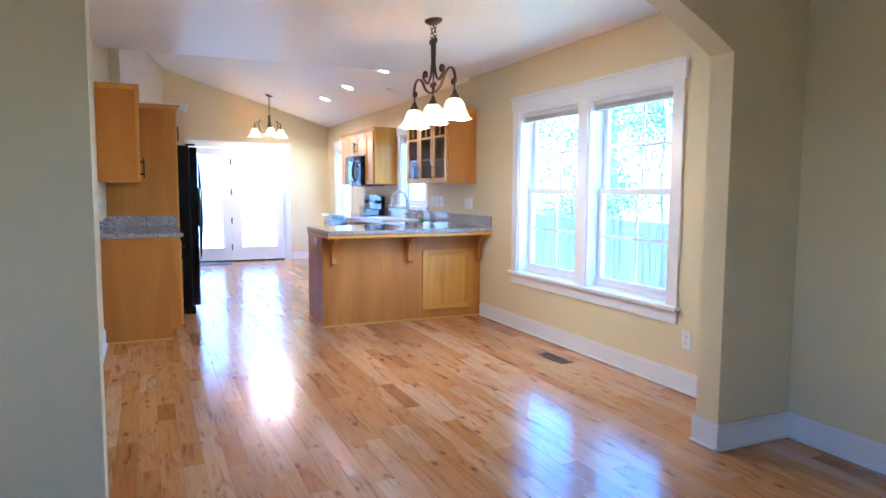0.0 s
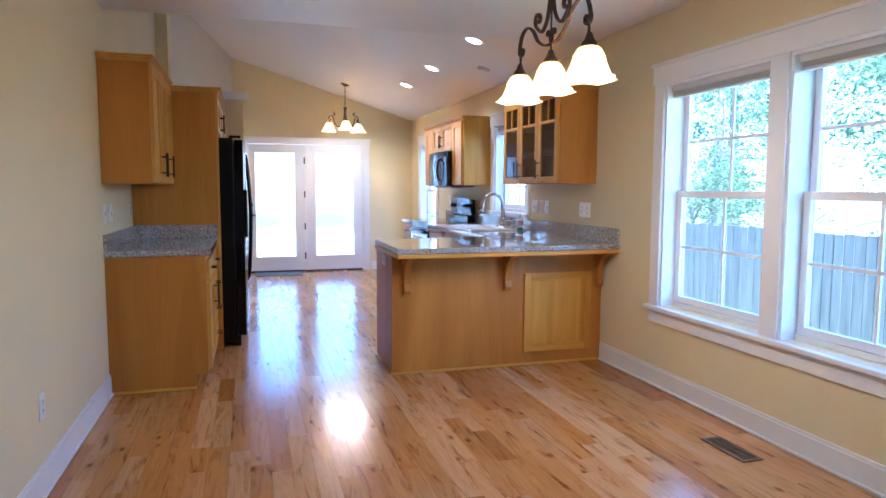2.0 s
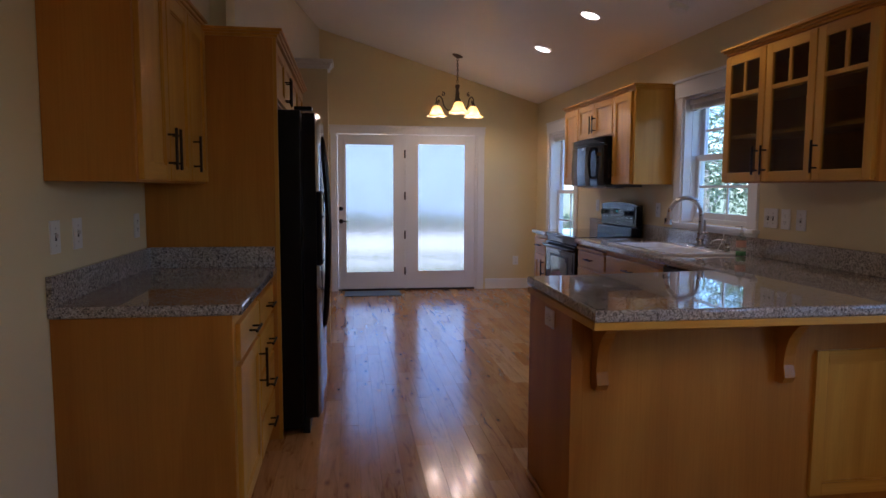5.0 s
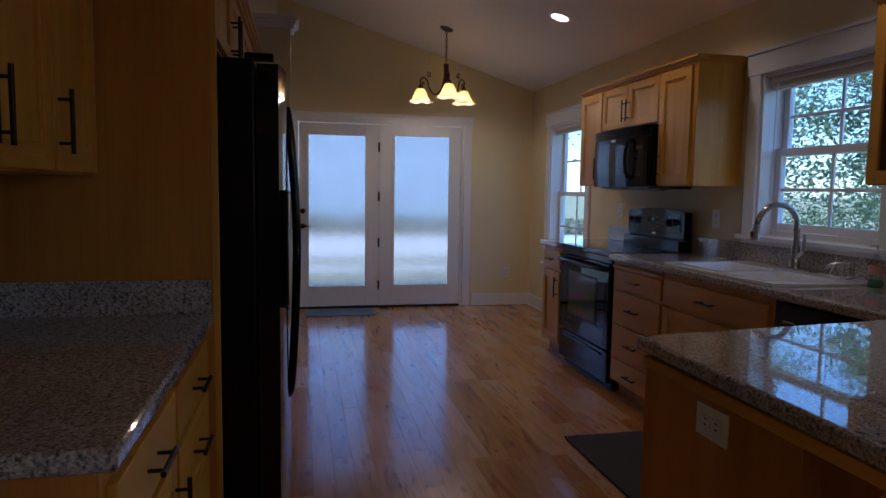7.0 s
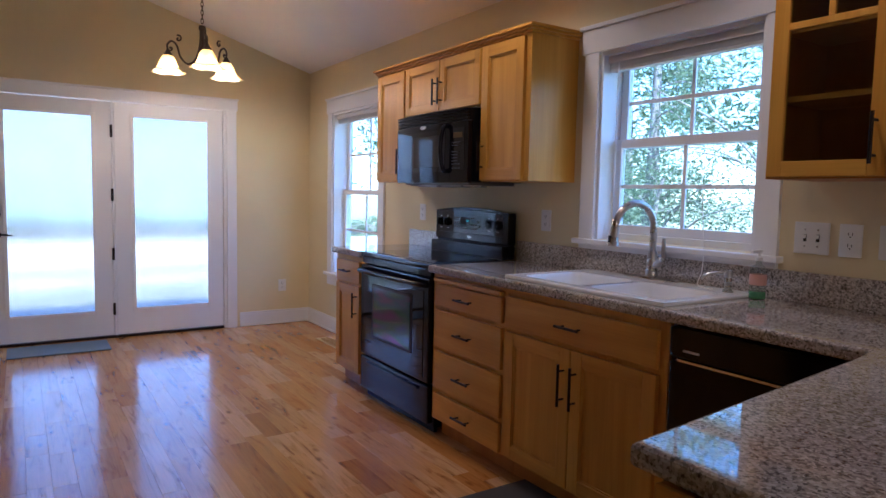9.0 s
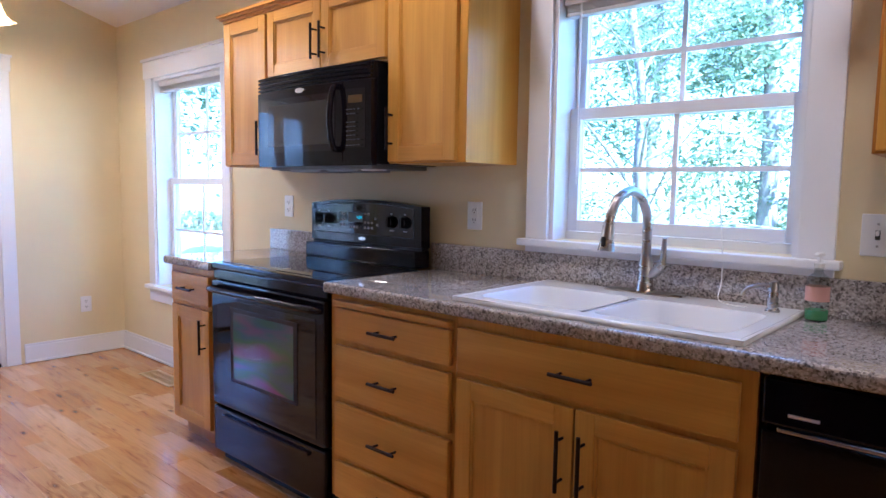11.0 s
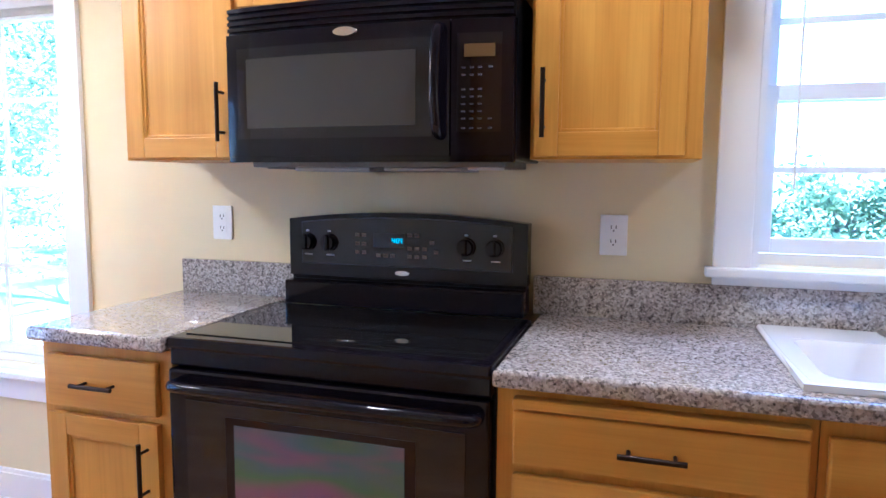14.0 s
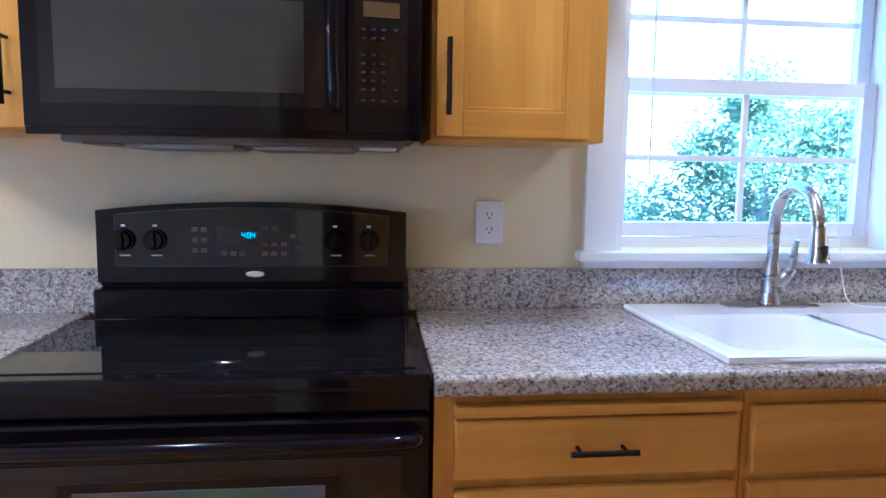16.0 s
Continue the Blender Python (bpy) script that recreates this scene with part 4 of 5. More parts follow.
def oven_window():
    """Coated oven glass; the green and pink sheen of its reflective layer is painted into the base colour."""
    m, n, l, b = nodes_of("sheen_painted_oven_glass", 0.08, colour=(0.05, 0.05, 0.05), coat=0.4)
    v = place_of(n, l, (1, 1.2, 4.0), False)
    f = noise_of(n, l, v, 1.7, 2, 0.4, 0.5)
    # reflected sheen painted as bands of pink, green and teal
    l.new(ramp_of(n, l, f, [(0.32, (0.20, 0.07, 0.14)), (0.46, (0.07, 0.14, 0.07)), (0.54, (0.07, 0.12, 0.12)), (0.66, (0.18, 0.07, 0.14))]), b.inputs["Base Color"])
    return m


SHEEN_PAINTED = oven_window()
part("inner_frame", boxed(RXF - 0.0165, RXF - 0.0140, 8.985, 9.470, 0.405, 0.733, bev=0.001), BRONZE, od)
part("inner_window", boxed(RXF - 0.0185, RXF - 0.0160, 9.01, 9.445, 0.42, 0.716, bev=0.001), SHEEN_PAINTED, od, "coated oven window with a green and pink sheen painted in")
hb = bmesh.new()
tube(hb, [(RXF - 0.012, RG1 - 0.03, 0.800), (RXF - 0.045, RG1 - 0.045, 0.805), (RXF - 0.055, RG1 - 0.15, 0.806), (RXF - 0.058, 9.22, 0.807), (RXF - 0.055, RG0 + 0.15, 0.806), (RXF - 0.045, RG0 + 0.045, 0.805), (RXF - 0.012, RG0 + 0.03, 0.800)], 0.014, 12)
part("door_handle", hb, BLACK, od, "black bar handle", True)
part("drawer", boxed(RXF - 0.010, RXF + 0.028, RG0 + 0.004, RG1 - 0.004, 0.055, 0.262, bev=0.008), BLACK, rg)
part("drawer_grip", boxed(RXF - 0.022, RXF - 0.009, RG0 + 0.10, RG1 - 0.10, 0.222, 0.240, bev=0.005), BLACK, rg)
part("foot_board", boxed(RXF + 0.04, RXF + 0.06, RG0 + 0.01, RG1 - 0.01, 0.0, 0.055), BLACKSIDE, rg)

# back guard with its bowed top
def bowed(y0, y1, z0, z1, rise, n=12):
    return [(y0, z0), (y1, z0)] + [(y1 - (y1 - y0) * k / n, z1 + rise * (1 - (2 * k / n - 1) ** 2)) for k in range(n + 1)]


bg = prism(bmesh.new(), bowed(BG0 + 0.002, BG1 - 0.002, 1.002, 1.180, 0.024), "x", 3.205, W - 0.026)
panel = part("control_panel", bg, BLACK, rg)
part("riser", boxed(3.165, W - 0.026, BG0 + 0.004, BG1 - 0.004, 0.9165, 0.990, bev=0.006), BLACK, rg)
part("riser_gap", boxed(3.215, W - 0.03, BG0 + 0.006, BG1 - 0.006, 0.9905, 1.0015), BLACKSIDE, rg)
part("control_trim", prism(bmesh.new(), bowed(BG0 + 0.046, BG1 - 0.046, 1.041, 1.171, 0.018), "x", 3.2032, 3.2057), DIMPRINT, panel, "thin grey outline of the control panel")
part("control_glass", prism(bmesh.new(), bowed(BG0 + 0.048, BG1 - 0.048, 1.043, 1.169, 0.018), "x", 3.2015, 3.2055), DARKGLASS, panel)
for y in (9.535, 9.46, 9.02, 8.935):
    kb = bmesh.new()
    cyl(kb, (3.2015, y, 1.108), (3.192, y, 1.108), 0.027, seg=24)
    cyl(kb, (3.192, y, 1.108), (3.180, y, 1.108), 0.024, 0.021, seg=24)
    box(kb, 3.172, 3.183, y - 0.006, y + 0.006, 1.086, 1.130, 0.002)
    k = part("knob", kb, BLACK, panel, "black turn knob", True)
    part("tick_marks", boxed(3.2006, 3.2013, y - 0.005, y + 0.005, 1.141, 1.146), GREYPRINT, panel)
    part("tick_marks", boxed(3.2006, 3.2013, y - 0.016, y + 0.010, 1.068, 1.071), GREYPRINT, panel)
for y, z in [(yy, zz) for yy in (9.365, 9.343) for zz in (1.135, 1.108, 1.082)] + [(yy, 1.074) for yy in (9.295, 9.272, 9.25)] + [(yy, zz) for yy in (9.195, 9.172) for zz in (1.138, 1.098, 1.074)] + [(9.148, 1.098), (9.148, 1.074), (9.112, 1.09), (9.125, 1.118)]:
    part("button_print", boxed(3.2006, 3.2013, y - 0.007, y + 0.007, z - 0.0055, z + 0.0055), REGISTER, panel)
    part("button_caption", boxed(3.2000, 3.2007, y - 0.005, y + 0.005, z - 0.0015, z + 0.0010), DIMPRINT, panel)
part("display_window", boxed(3.2005, 3.2013, 9.212, 9.312, 1.098, 1.142), SLOTS, panel)


def clock_digit(ch, y, z, h):
    """Seven-segment digit in the plane x = 3.1998; y falls to the reader's right."""
    on = {"4": "bcfg", "0": "abcdef"}[ch]
    w, t, bm = h * 0.52, h * 0.10, bmesh.new()
    seg = {"a": (0, h, w, h), "d": (0, 0, w, 0), "g": (0, h / 2, w, h / 2), "f": (0, h / 2, 0, h), "e": (0, 0, 0, h / 2), "b": (w, h / 2, w, h), "c": (w, 0, w, h / 2)}
    for s in on:
        u0, v0, u1, v1 = seg[s]
        box(bm, 3.1992, 3.2002, y - u1 - t / 2, y - u0 + t / 2, z + v0 - t / 2, z + v1 + t / 2)
    return bm


for ch, y in (("4", 9.250), ("0", 9.2365), ("4", 9.226)):
    part("clock_digit", clock_digit(ch, y, 1.114, 0.0125), DISPLAY, panel, "lit clock digit")
part("clock_colon", box(boxed(3.1992, 3.2002, 9.2395, 9.2410, 1.1165, 1.118), 3.1992, 3.2002, 9.2395, 9.2410, 1.1225, 1.124), DISPLAY, panel, "lit clock colon")


def badge(parent, x, y, z, w, h, flat=False):
    bm = bmesh.new()
    bmesh.ops.create_cone(bm, cap_ends=True, segments=28, radius1=0.5, radius2=0.44, depth=1.0)
    m = Matrix.LocRotScale((x, y, z), Euler((0, radians(-90), 0)) if not flat else None, (h, w, 0.004) if not flat else (h, w, 0.0012))
    bmesh.ops.transform(bm, matrix=m, verts=bm.verts[:])
    part("badge", bm, CHROME, parent, "plain oval metal badge", True)


badge(panel, 3.2035, 9.22, 1.022, 0.052, 0.017)
badge(rg, 2.775, 9.20, 0.9188, 0.05, 0.022, True)

# ---------- microwave above the range ----------
MW0, MW1, MZ0, MZ1, MX = 8.828, 9.605, 1.346, 1.750, 2.905
mw = thing("microwave", (3.08, 9.21, MZ0), "black over-the-range microwave oven with vent grille", "microwave")
part("case", boxed(MX + 0.03, W - 0.004, MW0, MW1, MZ0 + 0.006, MZ1, bev=0.003), BLACKSIDE, mw)


def bow_front(y0, y1, z0, z1, x, depth, back, n=14):
    """Front skin that bows towards the room by depth at the middle of the microwave."""
    mid, half = (MW0 + MW1) / 2, (MW1 - MW0) / 2
    pts = [(back, y0), (back, y1)] + [(x - depth * (1 - ((y1 - (y1 - y0) * k / n - mid) / half) ** 2), y1 - (y1 - y0) * k / n) for k in range(n + 1)]
    return prism(bmesh.new(), pts, "z", z0, z1)


dr = part("door", bow_front(8.980, MW1, MZ0 + 0.015, 1.678, MX, 0.028, MX + 0.029), BLACK, mw, "", True)
part("screen_surround", bow_front(9.022, MW1 - 0.035, MZ0 + 0.06, 1.640, MX - 0.0022, 0.028, MX + 0.02), DARKGLASS, dr, "", True)
part("screen", bow_front(9.062, MW1 - 0.066, MZ0 + 0.088, 1.612, MX - 0.0038, 0.028, MX + 0.02), MESHGLASS, dr, "grey screened viewing window", True)
cpn = part("control_panel", bow_front(MW0, 8.976, MZ0 + 0.015, 1.678, MX, 0.028, MX + 0.029), BLACK, mw, "", True)
part("key_field", bow_front(8.856, 8.962, MZ0 + 0.07, 1.645, MX - 0.002, 0.028, MX + 0.02), DARKGLASS, cpn, "", True)
part("display_window", bow_front(8.872, 8.945, 1.590, 1.620, MX - 0.0035, 0.028, MX + 0.02), TANWINDOW, cpn, "tan display window")
for r, z in enumerate((1.565, 1.548, 1.515, 1.498, 1.481, 1.464, 1.447, 1.425)):
    for y in (8.945, 8.925, 8.905) + ((8.880,) if r in (0, 6, 7) else ()):
        part("key_print", boxed(MX - 0.0245, MX - 0.018, y - 0.0042, y + 0.0042, z - 0.0016, z + 0.0016), DIMPRINT, cpn)
vg = bow_front(MW0, MW1, 1.681, MZ1 - 0.002, MX + 0.012, 0.028, MX + 0.029)
part("grille_back", vg, BLACKSIDE, mw)
for z in (1.686, 1.702, 1.718, 1.734):
    part("louvre", bow_front(MW0 + 0.004, MW1 - 0.004, z, z + 0.009, MX, 0.028, MX + 0.02), BLACK, mw)
part("bottom_rim", bow_front(MW0, MW1, MZ0, MZ0 + 0.0145, MX + 0.004, 0.028, MX + 0.03), BLACK, mw, "", True)
un = boxed(MX + 0.035, W - 0.03, MW0 + 0.03, MW1 - 0.05, MZ0 - 0.012, MZ0 + 0.006, bev=0.004)
part("underside", un, UNDER, mw, "dark grey metal underside")
for a, b in ((8.97, 9.18), (9.22, 9.44)):
    fm = boxed(MX + 0.06, MX + 0.24, a, b, MZ0 - 0.022, MZ0 - 0.0115, bev=0.003)
    part("grease_filter", fm, FILTER, mw, "mesh metal filter")
part("lamp_lens", boxed(MX + 0.06, MX + 0.13, 8.875, 8.955, MZ0 - 0.018, MZ0 - 0.0115, bev=0.003), PLATE, mw, "white work-light lens")
part("vent_foot", boxed(MX + 0.05, MX + 0.20, 9.46, 9.52, MZ0 - 0.016, MZ0 - 0.0115, bev=0.003), UNDER, mw)
hm = bmesh.new()
tube(hm, [(MX - 0.020, 9.000, 1.410), (MX - 0.050, 9.002, 1.425), (MX - 0.064, 9.004, 1.53), (MX - 0.050, 9.002, 1.642), (MX - 0.020, 9.000, 1.658)], 0.0125, 12)
part("handle", hm, BLACK, dr, "bowed black handle", True)
badge(mw, MX - 0.029, 9.247, 1.664, 0.068, 0.024)

# ---------- sink, tap and what stands by them ----------
sk = thing("kitchen_sink", (2.97, 7.8, TOP), "white enamelled double-bowl drop-in sink", "sink")


def basin():
    bm = bmesh.new()
    R = TOP + 0.014
    # rim as strips round two bowls
    xs, ys = (2.708, 2.760, 3.105, 3.252), (7.365, 7.415, 7.785, 7.815, 8.18, 8.23)
    for i in range(3):
        for j in range(5):
            if i == 1 and j in (1, 3):
                continue
            drop = 0.006 if (i == 1 and j == 2) else 0
            box(bm, xs[i], xs[i + 1], ys[j], ys[j + 1], TOP + 0.001, R - drop)
    bmesh.ops.remove_doubles(bm, verts=bm.verts[:], dist=1e-5)
    for y0, y1, deep in ((7.415, 7.785, 0.17), (7.815, 8.18, 0.19)):
        t = bmesh.new()
        rings = []
        for z, s in ((R - 0.001, 0.0), (R - 0.012, 0.006), (R - deep + 0.05, 0.016), (R - deep + 0.012, 0.035), (R - deep, 0.07)):
            ring, x0, x1, a, b, r = [], 2.760 + s, 3.105 - s, y0 + s, y1 - s, 0.05
            for cx, cy, k0 in ((x1 - r, b - r, 0), (x0 + r, b - r, 1), (x0 + r, a + r, 2), (x1 - r, a + r, 3)):
                for k in range(6):
                    an = (k0 + k / 5) * math.pi / 2
                    ring.append(t.verts.new((cx + r * math.cos(an), cy + r * math.sin(an), z)))
            rings.append(ring)
        for p, q in zip(rings, rings[1:]):
            for k in range(24):
                t.faces.new((p[k], p[(k + 1) % 24], q[(k + 1) % 24], q[k]))
        t.faces.new(rings[-1])
        # corner fillets of the rim
        for cx, cy, sx, sy in ((3.105, y1, -1, -1), (2.760, y1, 1, -1), (2.760, y0, 1, 1), (3.105, y0, -1, 1)):
            arc = [t.verts.new((cx + sx * (0.05 - 0.05 * math.sin(k / 5 * math.pi / 2)), cy + sy * (0.05 - 0.05 * math.cos(k / 5 * math.pi / 2)), R - 0.0005)) for k in range(6)]
            c = t.verts.new((cx, cy, R - 0.0005))
            for p, q in zip(arc, arc[1:]):
                t.faces.new((c, p, q))
        join(bm, t)
    return bm


part("basin", basin(), PORCELAIN, sk, "", True)
edge = bmesh.new()
tube(edge, [(2.722, 7.375, TOP + 0.006), (2.712, 7.60, TOP + 0.006), (2.712, 8.0, TOP + 0.006), (2.722, 8.215, TOP + 0.006)], 0.009, 10)
tube(edge, [(2.722, 8.215, TOP + 0.006), (2.95, 8.226, TOP + 0.006), (3.245, 8.226, TOP + 0.006)], 0.009, 10)
tube(edge, [(2.722, 7.375, TOP + 0.006), (2.95, 7.369, TOP + 0.006), (3.245, 7.371, TOP + 0.006)], 0.009, 10)
part("rolled_rim", edge, PORCELAIN, sk, "", True)
for y in (7.60, 8.0):
    part("drain", lathe(bmesh.new(), [(0.042, 0.004), (0.040, 0.006), (0.030, 0.004), (0.0, 0.002)], (2.94, y, TOP - 0.178 if y > 7.8 else TOP - 0.156), 24), STEEL, sk, "steel drain", True)

FXT, FYT, FZ = 3.208, 7.83, TOP + 0.014
tp = thing("kitchen_tap", (FXT, FYT, FZ), "brushed nickel pull-down kitchen tap with a high arc", "faucet")
part("deck_plate", boxed(FXT - 0.03, FXT + 0.03, FYT - 0.13, FYT + 0.13, FZ, FZ + 0.008, bev=0.0035), STEEL, tp)
part("body", lathe(bmesh.new(), [(0.030, 0.008), (0.027, 0.02), (0.024, 0.05), (0.022, 0.11), (0.0185, 0.125)], (FXT, FYT, FZ), 24), STEEL, tp, "", True)
nk = bmesh.new()
tube(nk, [(FXT, FYT, FZ + 0.11), (FXT, FYT, FZ + 0.21), (FXT - 0.007, FYT + 0.001, FZ + 0.265), (FXT - 0.047, FYT + 0.005, FZ + 0.315), (FXT - 0.112, FYT + 0.013, FZ + 0.332), (FXT - 0.176, FYT + 0.020, FZ + 0.305), (FXT - 0.209, FYT + 0.024, FZ + 0.255), (FXT - 0.215, FYT + 0.025, FZ + 0.225)], 0.0155, 16)
part("neck", nk, STEEL, tp, "", True)
part("spray_head", cyl(cyl(bmesh.new(), (FXT - 0.215, FYT + 0.025, FZ + 0.228), (FXT - 0.221, FYT + 0.026, FZ + 0.185), 0.0175, 0.020), (FXT - 0.221, FYT + 0.026, FZ + 0.185), (FXT - 0.224, FYT + 0.026, FZ + 0.150), 0.020, 0.027), STEEL, tp, "", True)
part("spray_button", boxed(FXT - 0.248, FXT - 0.238, FYT + 0.020, FYT + 0.032, FZ + 0.165, FZ + 0.195, bev=0.003), RUBBER, tp)
lv = bmesh.new()
tube(lv, [(FXT, FYT - 0.010, FZ + 0.055), (FXT, FYT - 0.045, FZ + 0.085), (FXT - 0.002, FYT - 0.058, FZ + 0.105)], 0.016, 12)
tube(lv, [(FXT - 0.002, FYT - 0.058, FZ + 0.10), (FXT - 0.004, FYT - 0.060, FZ + 0.15), (FXT - 0.008, FYT - 0.064, FZ + 0.185)], 0.009, 10, (0.011, 0.007))
part("lever", lv, STEEL, tp, "", True)

st = solo("sink_stopper", lathe(bmesh.new(), [(0.001, 0.0), (0.040, 0.0), (0.042, 0.006), (0.030, 0.012), (0.014, 0.014), (0.013, 0.030), (0.001, 0.032)], seg=20), RUBBER, "black rubber sink stopper lying on the sink deck", "stopper", (3.165, 7.605, FZ), smooth=True)
ds = thing("soap_dispenser", (3.165, 7.43, FZ), "brushed nickel built-in soap dispenser", "dispenser")
part("pump_body", lathe(bmesh.new(), [(0.020, 0.0), (0.019, 0.006), (0.014, 0.010), (0.014, 0.075), (0.010, 0.085), (0.001, 0.086)], (3.165, 7.43, FZ), 20), STEEL, ds, "", True)
part("spout", tube(bmesh.new(), [(3.165, 7.43, FZ + 0.070), (3.13, 7.455, FZ + 0.074), (3.095, 7.48, FZ + 0.066), (3.082, 7.488, FZ + 0.048)], 0.0055, 8), STEEL, ds, "", True)
solo("blind_cord", tube(bmesh.new(), [(3.250, 7.632, 1.45), (3.249, 7.626, 1.31), (3.246, 7.604, 1.09), (3.232, 7.596, 0.99), (3.205, 7.594, FZ + 0.012), (3.185, 7.56, FZ + 0.0018), (3.17, 7.50, FZ + 0.0018)], 0.0017, 6), PLATE, "thin white blind cord hanging down to the sink", "cord", (3.17, 7.50, FZ), smooth=True)
SOAP = plain("green_soap", (0.12, 0.36, 0.16), 0.2)
BOTTLE = clear_glass("clear_plastic", (0.86, 0.90, 0.88))
bt = thing("soap_bottle", (3.19, 7.325, TOP), "clear plastic pump bottle part filled with green soap", "bottle")
part("bottle", lathe(bmesh.new(), [(0.001, 0.002), (0.028, 0.002), (0.030, 0.012), (0.030, 0.105), (0.024, 0.122), (0.011, 0.132), (0.011, 0.145)], (3.19, 7.325, TOP), 20), BOTTLE, bt, "", True)
part("soap", lathe(bmesh.new(), [(0.001, 0.003), (0.0275, 0.004), (0.0285, 0.010), (0.0285, 0.030), (0.001, 0.030)], (3.19, 7.325, TOP), 20), SOAP, bt, "green liquid", True)
part("label", lathe(bmesh.new(), [(0.0304, 0.055), (0.0304, 0.095)], (3.19, 7.325, TOP), 20), plain("salmon_label", (0.62, 0.34, 0.28), 0.5), bt, "faded salmon label", True)
pm = lathe(bmesh.new(), [(0.013, 0.145), (0.013, 0.158), (0.004, 0.160), (0.004, 0.178), (0.012, 0.179), (0.012, 0.186), (0.001, 0.187)], (3.19, 7.325, TOP), 16)
box(pm, 3.145, 3.19, 7.319, 7.331, TOP + 0.177, TOP + 0.185, 0.002)
part("pump", pm, PLATE, bt, "", True)


# ---------- outlets and switches ----------
def plate(kind, place, out, w=0.076, h=0.115, gangs=1, level=False):
    """A wall plate at place (centre on the wall); out: 'x-', 'x+' or 'y-'."""
    sw = kind == "switch"
    ob = thing("light_switch" if sw else "wall_outlet", place, ("white double toggle switch plate on the wall" if gangs == 2 else "white switch plate on the wall") if sw else "white duplex outlet on the wall", "switch" if sw else "outlet", "wall plates")
    if level:
        w, h = h, w
    X, Y, Z = place
    s = -1 if out[1] == "-" else 1

    def b(u0, u1, v0, v1, n0, n1, bev=0.0):
        lo, hi = sorted((s * n0, s * n1))
        return boxed(*((X + lo, X + hi, Y + u0, Y + u1) if out[0] == "x" else (X + u0, X + u1, Y + lo, Y + hi)), Z + v0, Z + v1, bev=bev)

    part("cover", b(-w / 2, w / 2, -h / 2, h / 2, 0.0, 0.006, 0.0025), PLATE, ob)
    if sw:
        for k in range(gangs):
            c = (k - (gangs - 1) / 2) * 0.046
            part("slot", b(c - 0.006, c + 0.006, -0.013, 0.013, 0.0058, 0.0066), SLOTS, ob)
            part("toggle", b(c - 0.004, c + 0.004, -0.002, 0.012, 0.006, 0.017, 0.002), PLATE, ob)
            for v in (-0.03, 0.03):
                part("screw", b(c - 0.003, c + 0.003, v - 0.003, v + 0.003, 0.0058, 0.0068, 0.001), STEEL, ob)
    else:
        for c in (-0.020, 0.020):
            du, dv = (c, 0) if level else (0, c)
            part("socket", b(du - 0.0165, du + 0.0165, dv - 0.0145, dv + 0.0145, 0.0058, 0.0075, 0.003), PLATE, ob)
            for k in (-0.0065, 0.0065):
                a0, b0 = (du, dv + k) if level else (du + k, dv)
                part("slot", b(a0 - (0.005 if level else 0.0012), a0 + (0.005 if level else 0.0012), b0 - (0.0012 if level else 0.005) + (0 if level else 0.003), b0 + (0.0012 if level else 0.005) + (0 if level else 0.003), 0.0074, 0.0082), SLOTS, ob)
            part("slot", b(du - 0.0022, du + 0.0022, dv - 0.0095, dv - 0.005, 0.0074, 0.0082), SLOTS, ob)
    return ob


plate("outlet", (W, 8.610, 1.151), "x-")
plate("outlet", (W, 9.903, 1.154), "x-")
plate("switch", (W, 7.186, 1.151), "x-", 0.125, gangs=2)
plate("outlet", (W, 7.053, 1.150), "x-")
plate("switch", (W, 6.925, 1.150), "x-")
plate("switch", (W, 6.275, 1.145), "x-")
plate("outlet", (W, 6.18, 1.145), "x-")
plate("outlet", (W, 3.105, 0.345), "x-")
plate("outlet", (3.01, F, 0.372), "y-")
plate("switch", (L, 6.05, 1.145), "x+")
plate("switch", (L, 6.24, 1.145), "x+")
plate("outlet", (L, 6.93, 1.135), "x+")
plate("outlet", (L, 4.60, 0.375), "x+")
plate("switch", (L, 3.51, 1.16), "x+")
plate("outlet", (PX - 0.0002, 6.215, 0.79), "x-", level=True)


# ---------- floor registers and mats ----------
def register(x0, x1, y0, y1, material, label):
    r = thing("floor_register", ((x0 + x1) / 2, (y0 + y1) / 2, 0.002), label, "vent", "floor registers")
    f = bmesh.new()
    box(f, x0, x1, y0, y0 + 0.022, 0.002, 0.007, 0.001)
    box(f, x0, x1, y1 - 0.022, y1, 0.002, 0.007, 0.001)
    box(f, x0, x0 + 0.022, y0 + 0.022, y1 - 0.022, 0.002, 0.007, 0.001)
    box(f, x1 - 0.022, x1, y0 + 0.022, y1 - 0.022, 0.002, 0.007, 0.001)
    box(f, (x0 + x1) / 2 - 0.004, (x0 + x1) / 2 + 0.004, y0 + 0.022, y1 - 0.022, 0.002, 0.0065)
    part("frame", f, material, r)
    part("backing", boxed(x0 + 0.02, x1 - 0.02, y0 + 0.02, y1 - 0.02, 0.0018, 0.003), SLOTS, r)
    n = int((y1 - y0 - 0.044) / 0.014)
    for k in range(n):
        y = y0 + 0.022 + (k + 0.5) * (y1 - y0 - 0.044) / n
        part("slat", boxed(x0 + 0.02, x1 - 0.02, y - 0.0035, y + 0.0035, 0.0028, 0.0062), material, r)


